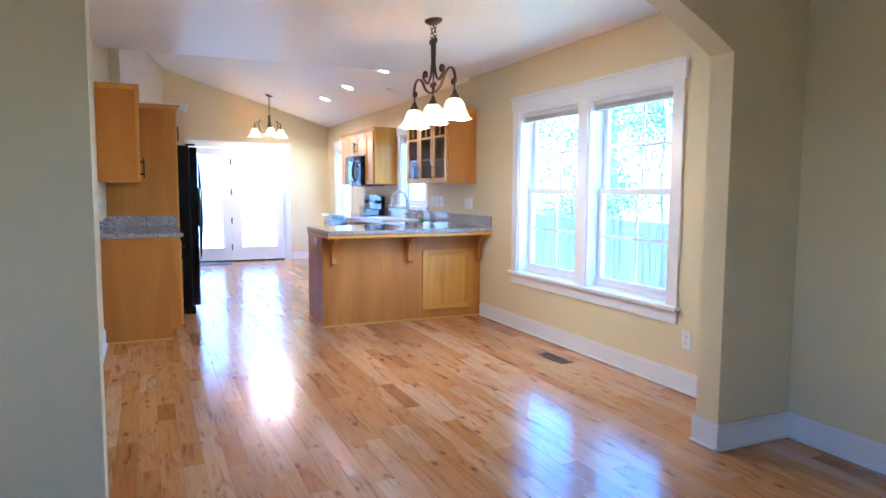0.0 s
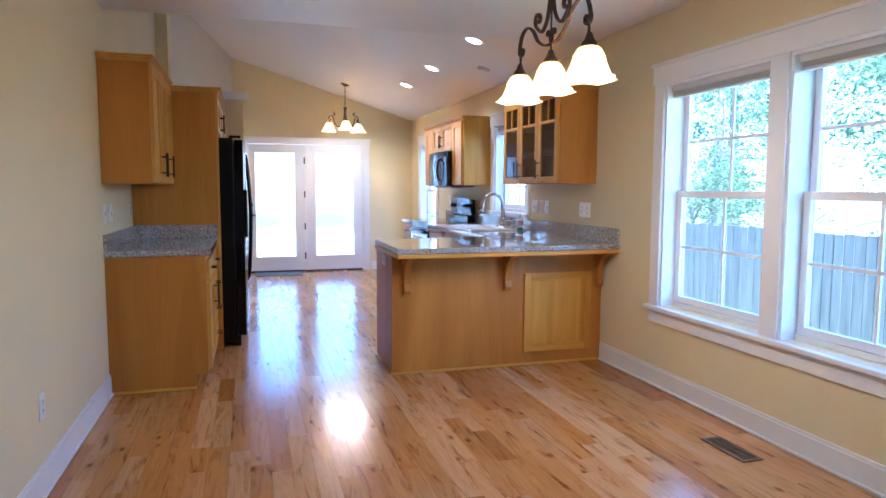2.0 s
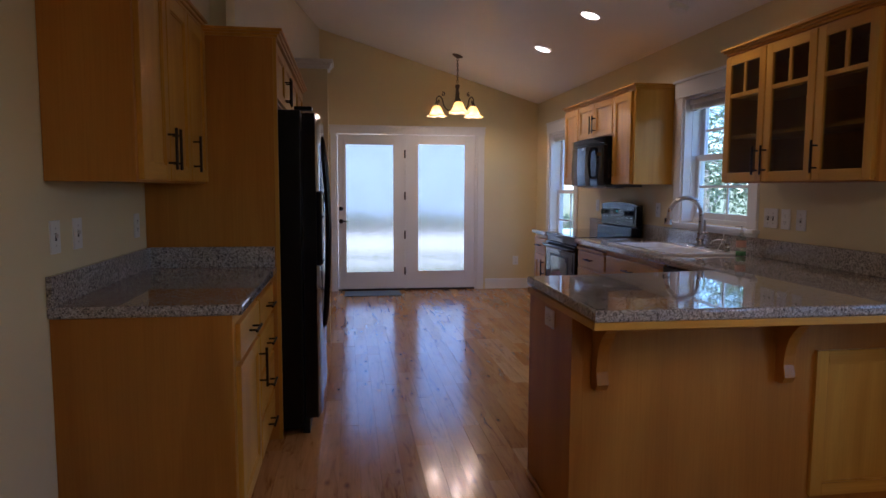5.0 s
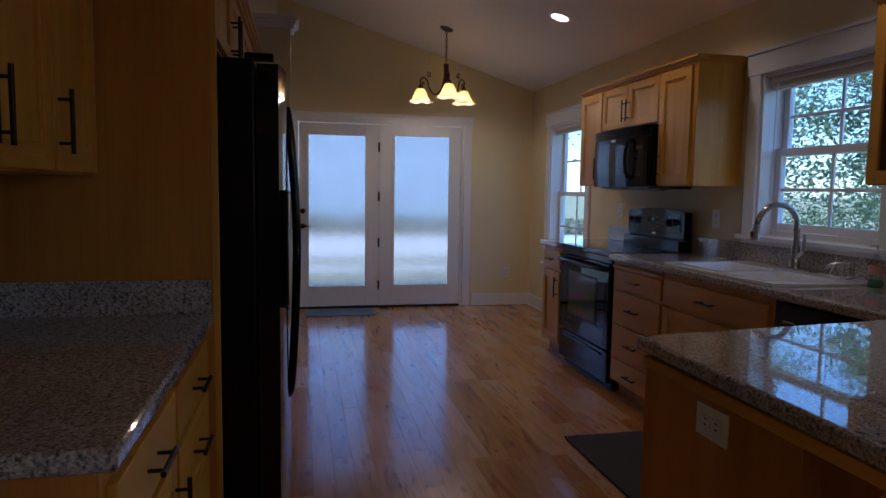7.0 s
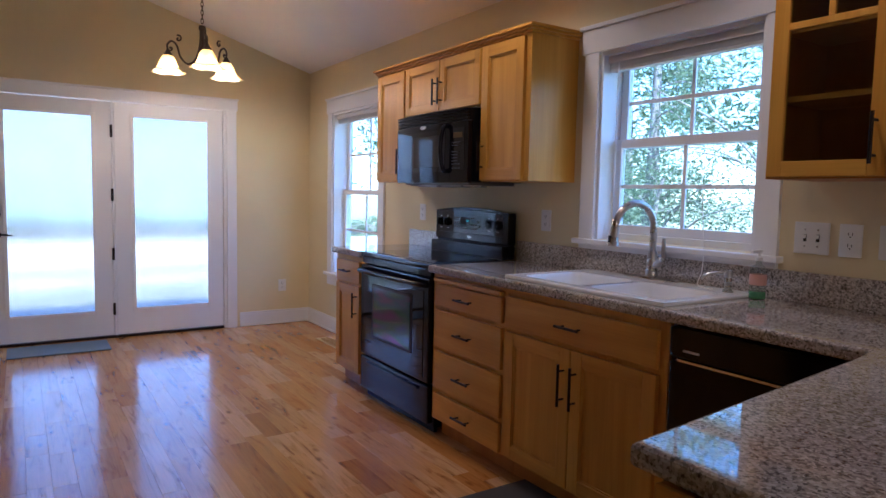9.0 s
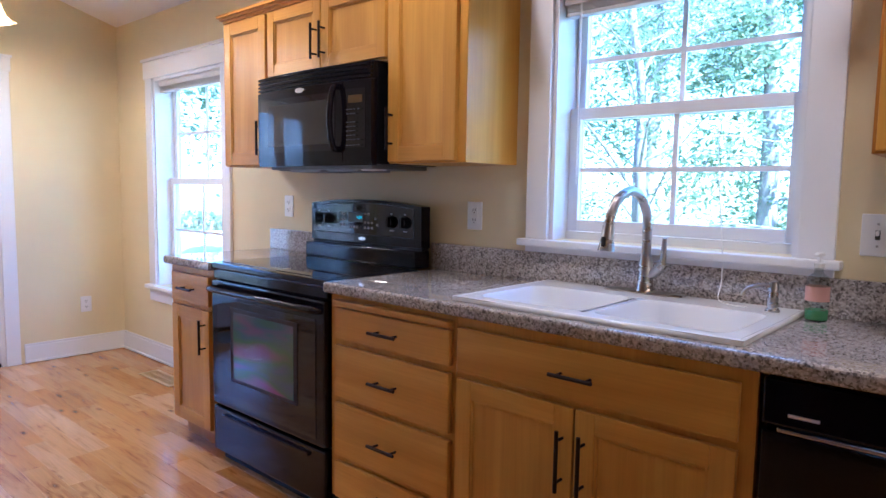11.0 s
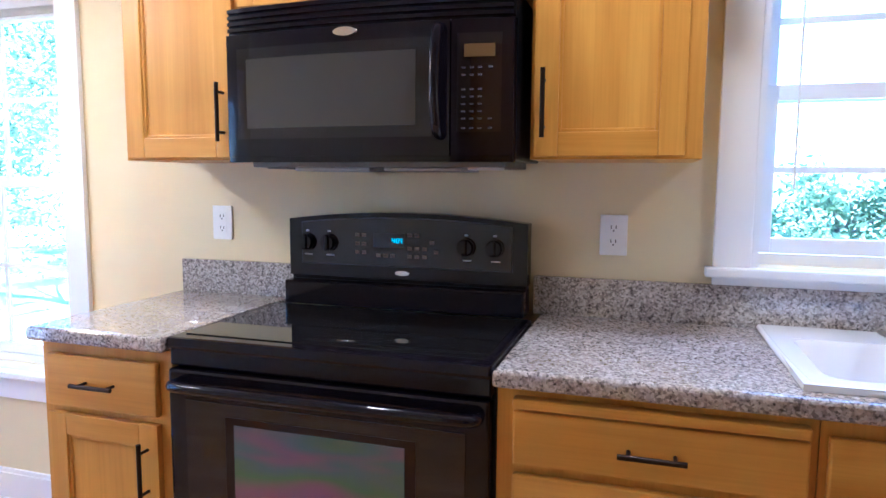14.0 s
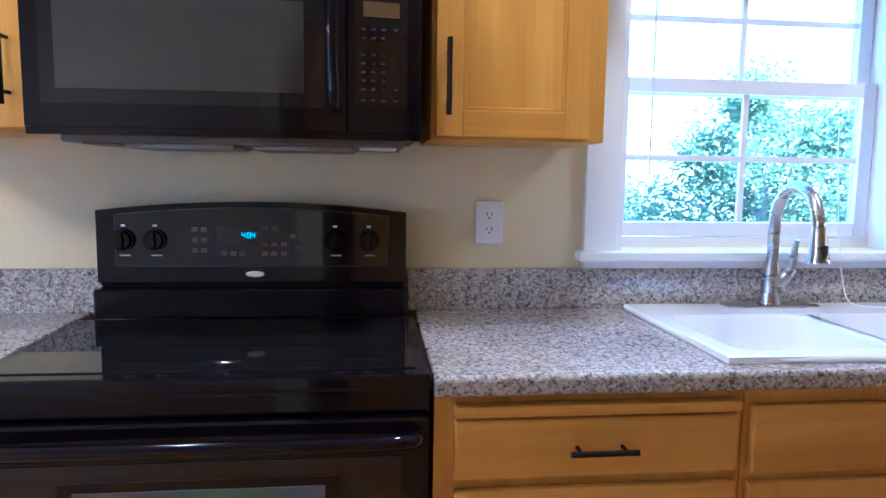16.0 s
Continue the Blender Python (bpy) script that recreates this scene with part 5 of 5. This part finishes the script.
register(2.952, 3.072, 4.01, 4.325, REGISTER, "dark bronze louvred floor register by the window")
register(3.03, 3.165, 10.83, 11.255, BRASSWOOD, "tan louvred floor register by the far window")
solo("door_mat", boxed(0.775, 1.47, 11.62, 11.99, 0.002, 0.011, bev=0.004), MAT_BLUE, "thin grey-blue mat lying before the patio door", "mat", (1.12, 11.76, 0.002))
solo("kitchen_mat", boxed(2.095, 2.76, 7.30, 8.11, 0.002, 0.012, bev=0.004), MAT_DARK, "charcoal kitchen mat lying before the sink", "mat", (2.43, 7.7, 0.002))


# ---------- lamps ----------
def shade_glass():
    m, n, l, b = nodes_of("alabaster_glass_shade", 0.35, colour=(0.88, 0.74, 0.50))
    b.inputs["Subsurface Weight"].default_value = 0.0
    tr, mx = n.new("ShaderNodeBsdfTranslucent"), n.new("ShaderNodeMixShader")
    v = place_of(n, l, per_object=False)
    cl = ramp_of(n, l, noise_of(n, l, v, 14, 4, 0.6, 0.8), [(0.3, (0.80, 0.58, 0.30)), (0.7, (0.92, 0.76, 0.48))])
    l.new(cl, tr.inputs[0])
    mx.inputs[0].default_value = 0.6
    l.new(b.outputs[0], mx.inputs[1])
    l.new(tr.outputs[0], mx.inputs[2])
    l.new(mx.outputs[0], n["Material Output"].inputs[0])
    return m


SHADE = shade_glass()
BULB = glowing("bulb_glass", (1.0, 0.86, 0.62), 2.5)
LENS = glowing("downlight_lens", (1.0, 0.93, 0.82), 1.6)


def chandelier(name, hub, canopy_z, arms, reach, drop, scale, label, watts, pairs=1, tilt=0.0):
    """Scrolled iron ceiling light: canopy, chain, stem, arms with bell shades. hub: centre at the height where the arms spring."""
    X, Y, Z = hub
    r = thing(name, (X, Y, canopy_z), label, "chandelier")
    cn = lathe(bmesh.new(), [(0.001, 0.0), (0.062, -0.001), (0.060, -0.010), (0.030, -0.022), (0.008, -0.030), (0.001, -0.031)], (0, 0, 0), 28)
    bmesh.ops.transform(cn, matrix=pose(X, Y, canopy_z, 0, tilt, 0), verts=cn.verts[:])
    part("canopy", cn, IRON, r, "", True)
    sides = [0.0] if pairs == 1 else [-0.028, 0.028]
    for s in sides:
        n = max(2, int((canopy_z - 0.03 - (Z + 0.17 * scale)) / 0.030))
        for k in range(n):
            z = canopy_z - 0.045 - 0.030 * k
            lk = [(0.009 * math.cos(a), 0.0, 0.021 * math.sin(a)) for a in [2 * math.pi * i / 10 for i in range(11)]]
            rot = pose(X + s, Y, z, 0, 0, 90 * (k % 2))
            part("chain_link", tube(bmesh.new(), [rot @ Vector(p) for p in lk], 0.0028, 6), IRON, r, "", True)
    stem = lathe(bmesh.new(), [(0.001, 0.18), (0.024, 0.175), (0.028, 0.15), (0.015, 0.13), (0.014, 0.03), (0.026, 0.0), (0.018, -0.03), (0.008, -0.05), (0.001, -0.06)], (0, 0, 0), 18)
    bmesh.ops.transform(stem, matrix=Matrix.LocRotScale((X, Y, Z), None, (scale,) * 3), verts=stem.verts[:])
    part("stem", stem, IRON, r, "", True)
    for ang in arms:
        m = pose(X, Y, Z, 0, 0, ang)
        q = [(0.012, 0, 0.15), (0.022, 0, 0.02), (0.06, 0, -0.085), (0.12, 0, -0.115), (0.175, 0, -0.06), (0.20, 0, 0.02), (0.24, 0, 0.055), (0.275, 0, 0.03), (0.272, 0, -0.012)]
        k = reach / 0.272
        am = tube(bmesh.new(), [m @ Vector((p[0] * k, 0, p[2] * scale)) for p in q], 0.0075 * scale, 8)
        sp = [(0.20 * k + 0.028 * scale * (1 - i / 9) * math.cos(i * 0.8 + 1.2) - 0.01, 0, (0.075 + 0.028 * (1 - i / 9) * math.sin(i * 0.8 + 1.2)) * scale) for i in range(10)]
        tube(am, [m @ Vector(p) for p in sp], 0.0065 * scale, 8)
        sp = [(0.252 * k + 0.022 * scale * (1 - i / 9) * math.cos(-i * 0.8), 0, (0.0 + 0.022 * (1 - i / 9) * math.sin(-i * 0.8)) * scale) for i in range(10)]
        tube(am, [m @ Vector(p) for p in sp], 0.006 * scale, 8)
        part("arm", am, IRON, r, "scrolled iron arm", True)
        c = m @ Vector((reach, 0, -0.012 * scale))
        part("socket_cup", lathe(bmesh.new(), [(0.012, 0.0), (0.016, -0.012), (0.030, -0.030), (0.034, -0.042), (0.020, -0.044)], c, 18), IRON, r, "", True)
        s0 = scale * 1.0
        prof = [(0.030, 0.0), (0.044, -0.012), (0.058, -0.040), (0.068, -0.072), (0.084, -0.100), (0.108, -0.122), (0.122, -0.130)]
        sh = lathe(bmesh.new(), [(a * s0, b * s0) for a, b in prof], (c[0], c[1], c[2] - 0.040 * scale), 40, 0.22, 5)
        t = [f for f in sh.faces]
        bmesh.ops.solidify(sh, geom=t, thickness=0.003)
        part("shade", sh, SHADE, r, "bell-shaped alabaster glass shade", True)
        bz = c[2] - 0.095 * scale
        part("bulb", lathe(bmesh.new(), [(0.001, 0.045), (0.013, 0.04), (0.016, 0.025), (0.028, -0.012), (0.024, -0.032), (0.001, -0.042)], (c[0], c[1], bz), 18), BULB, r, "lit frosted bulb", True)
        bulb_light("chandelier_bulb_light", (c[0], c[1], bz - 0.062 * scale), watts)
    return r


def glass_bell(parent, c, scale):
    """Socket cup, bell shade and bulb under the point c, with the bulb's light."""
    part("socket_cup", lathe(bmesh.new(), [(0.010, 0.012), (0.014, 0.0), (0.018, -0.012), (0.031, -0.030), (0.036, -0.044), (0.020, -0.046)], c, 18), IRON, parent, "", True)
    prof = [(0.030, 0.0), (0.046, -0.010), (0.060, -0.036), (0.068, -0.066), (0.080, -0.094), (0.098, -0.118), (0.110, -0.126)]
    sh = lathe(bmesh.new(), [(a * scale, b * scale) for a, b in prof], (c[0], c[1], c[2] - 0.042), 40, 0.22, 5)
    bmesh.ops.solidify(sh, geom=sh.faces[:], thickness=0.003)
    part("shade", sh, SHADE, parent, "bell-shaped alabaster glass shade", True)
    bz = c[2] - 0.105
    part("bulb", lathe(bmesh.new(), [(0.001, 0.045), (0.013, 0.04), (0.016, 0.025), (0.028, -0.012), (0.024, -0.032), (0.001, -0.042)], (c[0], c[1], bz), 18), BULB, parent, "lit frosted bulb", True)
    bulb_light("chandelier_bulb_light", (c[0], c[1], bz - 0.082), BULB_WATTS, 0.055)


BULB_WATTS = 1.0


def island_light(X, Y):
    """Three bells in a row along y, hung by two short chains from an oval canopy."""
    r = thing("dining_chandelier", (X, Y, CEIL), "scrolled iron island light with three bell glass shades in a row", "chandelier")
    cn = lathe(bmesh.new(), [(0.001, 0.0), (0.062, -0.001), (0.060, -0.010), (0.045, -0.022), (0.012, -0.026), (0.001, -0.026)], (0, 0, 0), 32)
    bmesh.ops.transform(cn, matrix=Matrix.LocRotScale((X, Y, CEIL), None, (0.9, 1.4, 1.0)), verts=cn.verts[:])
    part("canopy", cn, IRON, r, "", True)
    for s in (-0.026, 0.026):
        for k in range(4):
            lk = [(0.009 * math.cos(a), 0.0, 0.020 * math.sin(a)) for a in [2 * math.pi * i / 10 for i in range(11)]]
            rot = pose(X, Y + s, CEIL - 0.040 - 0.029 * k, 0, 0, 90 * (k % 2))
            part("chain_link", tube(bmesh.new(), [rot @ Vector(p) for p in lk], 0.0028, 6), IRON, r, "", True)
    part("hub", boxed(X - 0.014, X + 0.014, Y - 0.016, Y + 0.016, 2.19, 2.315, bev=0.004), IRON, r)

    def strap(pts, wide=0.010, thick=0.005):
        bm = bmesh.new()
        for dx in (-wide / 2, 0, wide / 2):
            tube(bm, [(X + dx, Y + p, z) for p, z in pts], thick, 6)
        return bm

    def curl(cy, cz, rad, start, turn, n=12):
        return [(cy + rad * (1 - 0.75 * i / n) * math.cos(start + turn * i / n), cz + rad * (1 - 0.75 * i / n) * math.sin(start + turn * i / n)) for i in range(n + 1)]

    for s in (-1, 1):
        top = [(s * p, z) for p, z in curl(0.032, 2.30, 0.024, math.pi * 1.1, -7.5)]
        part("hub_scroll", strap(top[::-1]), IRON, r, "", True)
        up = [(s * p, z) for p, z in [(0.010, 2.27), (0.014, 2.18), (0.040, 2.08), (0.095, 2.03), (0.145, 2.055)] + curl(0.140, 2.095, 0.036, -0.6, 6.5)]
        part("upper_scroll", strap(up), IRON, r, "scrolled iron strap", True)
        arm = [(s * p, z) for p, z in [(0.018, 1.958), (0.075, 1.965), (0.145, 2.00), (0.195, 2.055), (0.265, 2.085), (0.330, 2.06), (0.358, 1.998)] + curl(0.331, 1.988, 0.028, 0.2, -6.5)]
        part("arm", strap(arm), IRON, r, "scrolled iron arm", True)
        orn = [(s * p, z) for p, z in [(0.006, 1.96), (0.012, 1.99)] + curl(0.030, 2.005, 0.018, math.pi, -6.0)]
        part("ornament", strap(orn, 0.006, 0.004), IRON, r, "", True)
    part("rod", cyl(bmesh.new(), (X, Y, 1.92), (X, Y, 2.20), 0.0045, seg=10), IRON, r)
    for s in (-0.350, 0.0, 0.350):
        if s:
            part("drop", cyl(bmesh.new(), (X, Y + s * 0.985, 1.925), (X, Y + s * 0.985, 1.972), 0.006, seg=10), IRON, r)
        glass_bell(r, (X, Y + s, 1.918), 1.04)


island_light(2.017, 4.25)
chandelier("kitchen_chandelier", (2.047, 11.03, 2.305), slope_z(2.047), (-96, 34, 150), 0.25, 0.0, 0.95, "small scrolled iron chandelier with three lit glass shades", 1.3, 1, math.degrees(math.atan(SLOPE)))


def downlight(x, y):
    r = thing("recessed_downlight", (x, y, slope_z(x)), "round white recessed ceiling downlight, lit", "downlight", "recessed downlights")
    m = pose(x, y, slope_z(x), 0, math.degrees(math.atan(SLOPE)), 0)
    t = lathe(bmesh.new(), [(0.066, -0.002), (0.070, -0.006), (0.088, -0.005), (0.092, -0.001)], (0, 0, 0), 36)
    bmesh.ops.transform(t, matrix=m, verts=t.verts[:])
    part("trim_ring", t, TRIM, r, "", True)
    d = cyl(bmesh.new(), (0, 0, -0.0035), (0, 0, -0.0005), 0.066, seg=36)
    bmesh.ops.transform(d, matrix=m, verts=d.verts[:])
    part("lens", d, LENS, r, "glowing lamp face")
    bulb_light("downlight_beam", m @ Vector((0, 0, -0.03)), 3.0, 0.05, 130)


for y in (7.11, 8.50, 9.72):
    downlight(2.635, y)
m = pose(2.98, 7.80, slope_z(2.98), 0, math.degrees(math.atan(SLOPE)), 0)
t = lathe(bmesh.new(), [(0.001, -0.030), (0.050, -0.028), (0.062, -0.016), (0.066, 0.0)], (0, 0, 0), 30)
bmesh.ops.transform(t, matrix=m, verts=t.verts[:])
solo("smoke_detector", t, PLATE, "round white smoke detector on the sloping ceiling", "smoke detector", (2.98, 7.80, slope_z(2.98)), smooth=True)

# ---------- outdoors ----------
def soil():
    m, n, l, b = nodes_of("sunlit_dry_grass", 0.95)
    v = place_of(n, l, per_object=False)
    l.new(ramp_of(n, l, noise_of(n, l, v, 0.9, 6, 0.65), [(0.3, (0.12, 0.14, 0.06)), (0.55, (0.25, 0.23, 0.13)), (0.7, (0.36, 0.33, 0.24))]), b.inputs["Base Color"])
    bump_of(n, l, b, noise_of(n, l, v, 30, 4), 0.6, 0.03)
    return m


def leaf_material():
    m, n, l, b = nodes_of("tree_leaf", 0.5)
    geo = n.new("ShaderNodeNewGeometry")
    c = ramp_of(n, l, geo.outputs["Random Per Island"], [(0.0, (0.10, 0.14, 0.07)), (0.5, (0.16, 0.21, 0.11)), (0.85, (0.21, 0.27, 0.15)), (1.0, (0.28, 0.25, 0.17))])
    l.new(c, b.inputs["Base Color"])
    tr, mx = n.new("ShaderNodeBsdfTranslucent"), n.new("ShaderNodeMixShader")
    l.new(c, tr.inputs[0])
    mx.inputs[0].default_value = 0.6
    l.new(b.outputs[0], mx.inputs[1])
    l.new(tr.outputs[0], mx.inputs[2])
    l.new(mx.outputs[0], n["Material Output"].inputs[0])
    return m


GROUND = soil()
LEAF = leaf_material()
BARK = timber("grey_bark", (0.16, 0.135, 0.115), (0.36, 0.31, 0.27), 2, 0.9, 0.0)
FENCEWOOD = timber("weathered_fence_board", (0.12, 0.11, 0.10), (0.20, 0.185, 0.17), 2, 0.85, 0.0)
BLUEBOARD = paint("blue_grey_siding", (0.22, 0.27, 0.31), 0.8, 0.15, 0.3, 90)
CONCRETE = paint("patio_concrete", (0.36, 0.355, 0.34), 0.85, 0.1, 0.5, 60)
gm = bmesh.new()
box(gm, -400, 400, -400, 400, -1.5, -0.75)
structure("ground", gm, GROUND, "sunlit dry grass and soil round the house", "ground")
structure("patio", boxed(-5.0, 8.5, F + 0.17, F + 2.5, -0.75, -0.10, bev=0.01), CONCRETE, "pale concrete patio outside the glazed doors", "patio")
LAWN = paint("mown_grass", (0.150, 0.155, 0.090), 0.95, 0.3, 0.9, 70)
structure("lawn", boxed(-30.0, 6.2, F + 2.5, F + 12.6, -0.76, -0.742), LAWN, "dry mown lawn behind the house", "lawn")
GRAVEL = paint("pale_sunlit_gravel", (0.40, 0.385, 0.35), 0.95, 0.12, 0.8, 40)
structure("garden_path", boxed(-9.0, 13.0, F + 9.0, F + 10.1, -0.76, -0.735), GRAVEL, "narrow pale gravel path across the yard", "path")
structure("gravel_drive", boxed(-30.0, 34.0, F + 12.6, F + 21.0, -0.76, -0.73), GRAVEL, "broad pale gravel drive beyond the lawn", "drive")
# added house: blocks bright sky and gives the frosted panes a blue tone
shed = thing("sky_blocking_house", (1.75, F + 30.0, -0.75), "made-up blue-grey boarded house blocking the sky beyond the drive", "house", kind="structure")
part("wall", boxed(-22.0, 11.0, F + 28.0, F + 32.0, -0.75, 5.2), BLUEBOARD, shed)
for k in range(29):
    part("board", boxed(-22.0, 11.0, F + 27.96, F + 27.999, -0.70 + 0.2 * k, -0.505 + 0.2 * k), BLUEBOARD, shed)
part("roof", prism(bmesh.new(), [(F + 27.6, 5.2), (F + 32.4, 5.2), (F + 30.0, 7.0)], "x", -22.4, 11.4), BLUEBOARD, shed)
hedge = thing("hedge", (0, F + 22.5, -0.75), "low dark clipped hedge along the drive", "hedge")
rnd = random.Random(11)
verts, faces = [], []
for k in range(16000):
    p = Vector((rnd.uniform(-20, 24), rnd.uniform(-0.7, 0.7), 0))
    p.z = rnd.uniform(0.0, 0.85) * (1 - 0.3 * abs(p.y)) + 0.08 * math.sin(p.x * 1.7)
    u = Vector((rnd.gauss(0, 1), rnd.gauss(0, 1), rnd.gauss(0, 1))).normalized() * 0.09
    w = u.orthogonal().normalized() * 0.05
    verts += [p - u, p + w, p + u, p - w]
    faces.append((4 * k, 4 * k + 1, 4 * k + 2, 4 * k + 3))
me = bpy.data.meshes.new("hedge_leaves")
me.from_pydata(verts, [], faces)
me.materials.append(LEAF)
ob = new("hedge_leaves", me)
ob.parent = hedge
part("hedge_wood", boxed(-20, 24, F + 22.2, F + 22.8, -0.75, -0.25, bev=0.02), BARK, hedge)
fence = thing("board_fence", (7.6, 4.0, -0.75), "weathered vertical board fence in the yard", "fence")
board_mesh = None
y = -6.0
while y < 13.4:
    if board_mesh is None:
        ob = part("board", boxed(7.60, 7.622, -6.0, -5.862, -0.74, 0.78, bev=0.004), FENCEWOOD, fence)
        board_mesh = ob.data
    else:
        ob = new("board", board_mesh)
        ob.parent = fence
        ob.location = (random.uniform(-0.004, 0.004), y + 6.0, random.uniform(-0.015, 0.02))
    y += 0.146
for z in (-0.4, 0.45):
    part("rail", boxed(7.625, 7.665, -6.0, 13.5, z, z + 0.09), FENCEWOOD, fence)
for k in range(9):
    part("post", boxed(7.63, 7.72, -5.9 + 2.45 * k, -5.81 + 2.45 * k, -0.75, 0.72), FENCEWOOD, fence)


def tree(x, y, height, spread, leaves, seed, low=0.25, size=0.09, conifer=False):
    rnd = random.Random(seed)
    t = thing("tree", (x, y, -0.75), "tall leafy tree with sunlit green foliage" if not conifer else "tall pine with drooping green branches", "tree", "trees beyond the windows")
    base = Vector((x, y, -0.75))
    wood = bmesh.new()
    lean = Vector((rnd.uniform(-0.3, 0.3), rnd.uniform(-0.3, 0.3), 0))
    spine = [base + lean * (k / 5) ** 2 + Vector((rnd.uniform(-0.08, 0.08), rnd.uniform(-0.08, 0.08), height * 0.9 * k / 5)) for k in range(6)]
    tube(wood, spine, 0.1, 9, (0.16 * height / 7, 0.03))
    tips = []
    for k in range(22):
        f = low + (1 - low) * (k + rnd.random()) / 22
        p = spine[min(int(f * 5), 4)].lerp(spine[min(int(f * 5) + 1, 5)], f * 5 % 1)
        a, far = rnd.uniform(0, 2 * math.pi), spread * (1.1 - 0.8 * f if conifer else 0.55 + 0.6 * math.sin(math.pi * min(1, 0.15 + f))) * rnd.uniform(0.7, 1.1)
        rise = -0.15 * far if conifer else rnd.uniform(0.1, 0.7) * far
        q = p + Vector((far * math.cos(a), far * math.sin(a), rise))
        mid = p.lerp(q, 0.5) + Vector((0, 0, 0.12 * far))
        tube(wood, [p, mid, q], 0.03, 6, (0.035 * (1.2 - f), 0.008))
        for j in range(5):
            tips.append((p.lerp(mid, 0.6) if j == 0 else mid.lerp(q, j / 4.0), 0.20 * far + 0.12))
    part("trunk", wood, BARK, t, "grey-brown trunk and limbs", True)
    verts, faces = [], []
    for k in range(leaves):
        c, rad = rnd.choice(tips)
        d = Vector((rnd.gauss(0, 1), rnd.gauss(0, 1), rnd.gauss(0, 0.8))) * rad * 0.7
        p, s = c + d, size * rnd.uniform(0.6, 1.4)
        u = Vector((rnd.gauss(0, 1), rnd.gauss(0, 1), rnd.gauss(0, 0.6))).normalized()
        w = u.cross(Vector((rnd.gauss(0, 1), rnd.gauss(0, 1), rnd.gauss(0, 1)))).normalized()
        i = len(verts)
        verts += [p - u * s, p + w * s * 0.42, p + u * s, p - w * s * 0.42]
        faces.append((i, i + 1, i + 2, i + 3))
    me = bpy.data.meshes.new("crown")
    me.from_pydata([v - base for v in verts], [], faces)
    me.materials.append(LEAF)
    ob = new("crown", me)
    ob.parent = t
    tagged(ob, "crown of many small green leaves")


for k, (x, y, h, s, n, con, low, size) in enumerate((
        (10.8, 11.4, 6.5, 2.0, 9000, False, 0.08, 0.030), (11.2, 14.5, 7.5, 2.4, 13000, True, 0.10, 0.030),
        (9.6, 16.8, 6.0, 2.1, 14000, False, 0.08, 0.034), (10.5, 20.5, 8.0, 2.6, 13000, False, 0.12, 0.075),
        (15.0, 18.5, 10.0, 3.0, 13000, True, 0.14, 0.080), (13.2, 10.3, 9.0, 1.7, 11000, True, 0.10, 0.060),
        (9.0, 4.3, 3.3, 1.45, 20000, False, 0.10, 0.038), (9.6, 2.6, 3.0, 1.5, 16000, False, 0.10, 0.040),
        (9.2, 12.8, 2.6, 1.4, 8000, False, 0.08, 0.030), (12.0, 6.0, 2.0, 1.3, 6000, False, 0.08, 0.055),
        (16.0, 13.6, 9.5, 2.8, 12000, False, 0.12, 0.075))):
    tree(x, y, h, s, n, 40 + k, low, size, con)

# ---------- strip floor, board by board ----------
BW = 0.096
rnd = random.Random(5)
meshes = {}


def board_mesh_for(length):
    """One board of that length, its top edges eased; shared by all boards of the length."""
    if length not in meshes:
        e, w, h = 0.0005, BW - 0.0005, length - 0.0006
        v = [(0, 0, -0.012), (w, 0, -0.012), (w, h, -0.012), (0, h, -0.012), (0, 0, -e), (w, 0, -e), (w, h, -e), (0, h, -e), (e, e, 0), (w - e, e, 0), (w - e, h - e, 0), (e, h - e, 0)]
        f = [(8, 9, 10, 11)] + [(k, (k + 1) % 4, (k + 1) % 4 + 4, k + 4) for k in range(4)] + [(k + 4, (k + 1) % 4 + 4, (k + 1) % 4 + 8, k + 8) for k in range(4)]
        me = bpy.data.meshes.new("floor_board")
        me.from_pydata(v, [], f)
        me.materials.append(FLOORWOOD)
        meshes[length] = (me, v, f)
    return meshes[length]


floor = new("floor", mesh_of(boxed(-2.2, FR_X, -3.15, ARCH - 0.001, -0.0115, -0.0105), "floor", JOINT))
tagged(floor, "polished hardwood strip floor of mixed tan and brown boards", "floor", "", "structure")
rest_v, rest_f, singles = [], [], 0
x = -2.2
while x < W:
    y = -3.15 - rnd.uniform(0, 0.9)
    while y < F:
        n = round(rnd.choice((0.3, 0.4, 0.5, 0.6, 0.75, 0.9, 1.1, 1.3)), 2)
        me, v, f = board_mesh_for(n)
        cx, cy = x + BW / 2, y + n / 2
        if cx > L - 0.05 or cy < ARCH + 0.3:
            near = 0.45 < cx < 2.65 and 3.0 < cy < 9.2
            if near and singles < 300:
                ob = new("floor_board", me)
                ob.parent = floor
                ob.location = (x, y, rnd.uniform(-0.0003, 0.0003))
                singles += 1
            else:
                i, dz = len(rest_v), rnd.uniform(-0.0003, 0.0003)
                rest_v += [(a + x, b + y, c + dz) for a, b, c in v]
                rest_f += [tuple(k + i for k in q) for q in f]
        y += n
    x += BW
me = bpy.data.meshes.new("outer_boards")
me.from_pydata(rest_v, [], rest_f)
me.materials.append(FLOORWOOD)
ob = new("outer_boards", me)
ob.parent = floor
tagged(ob, "more boards of the same strip floor", "", "", "stuff")
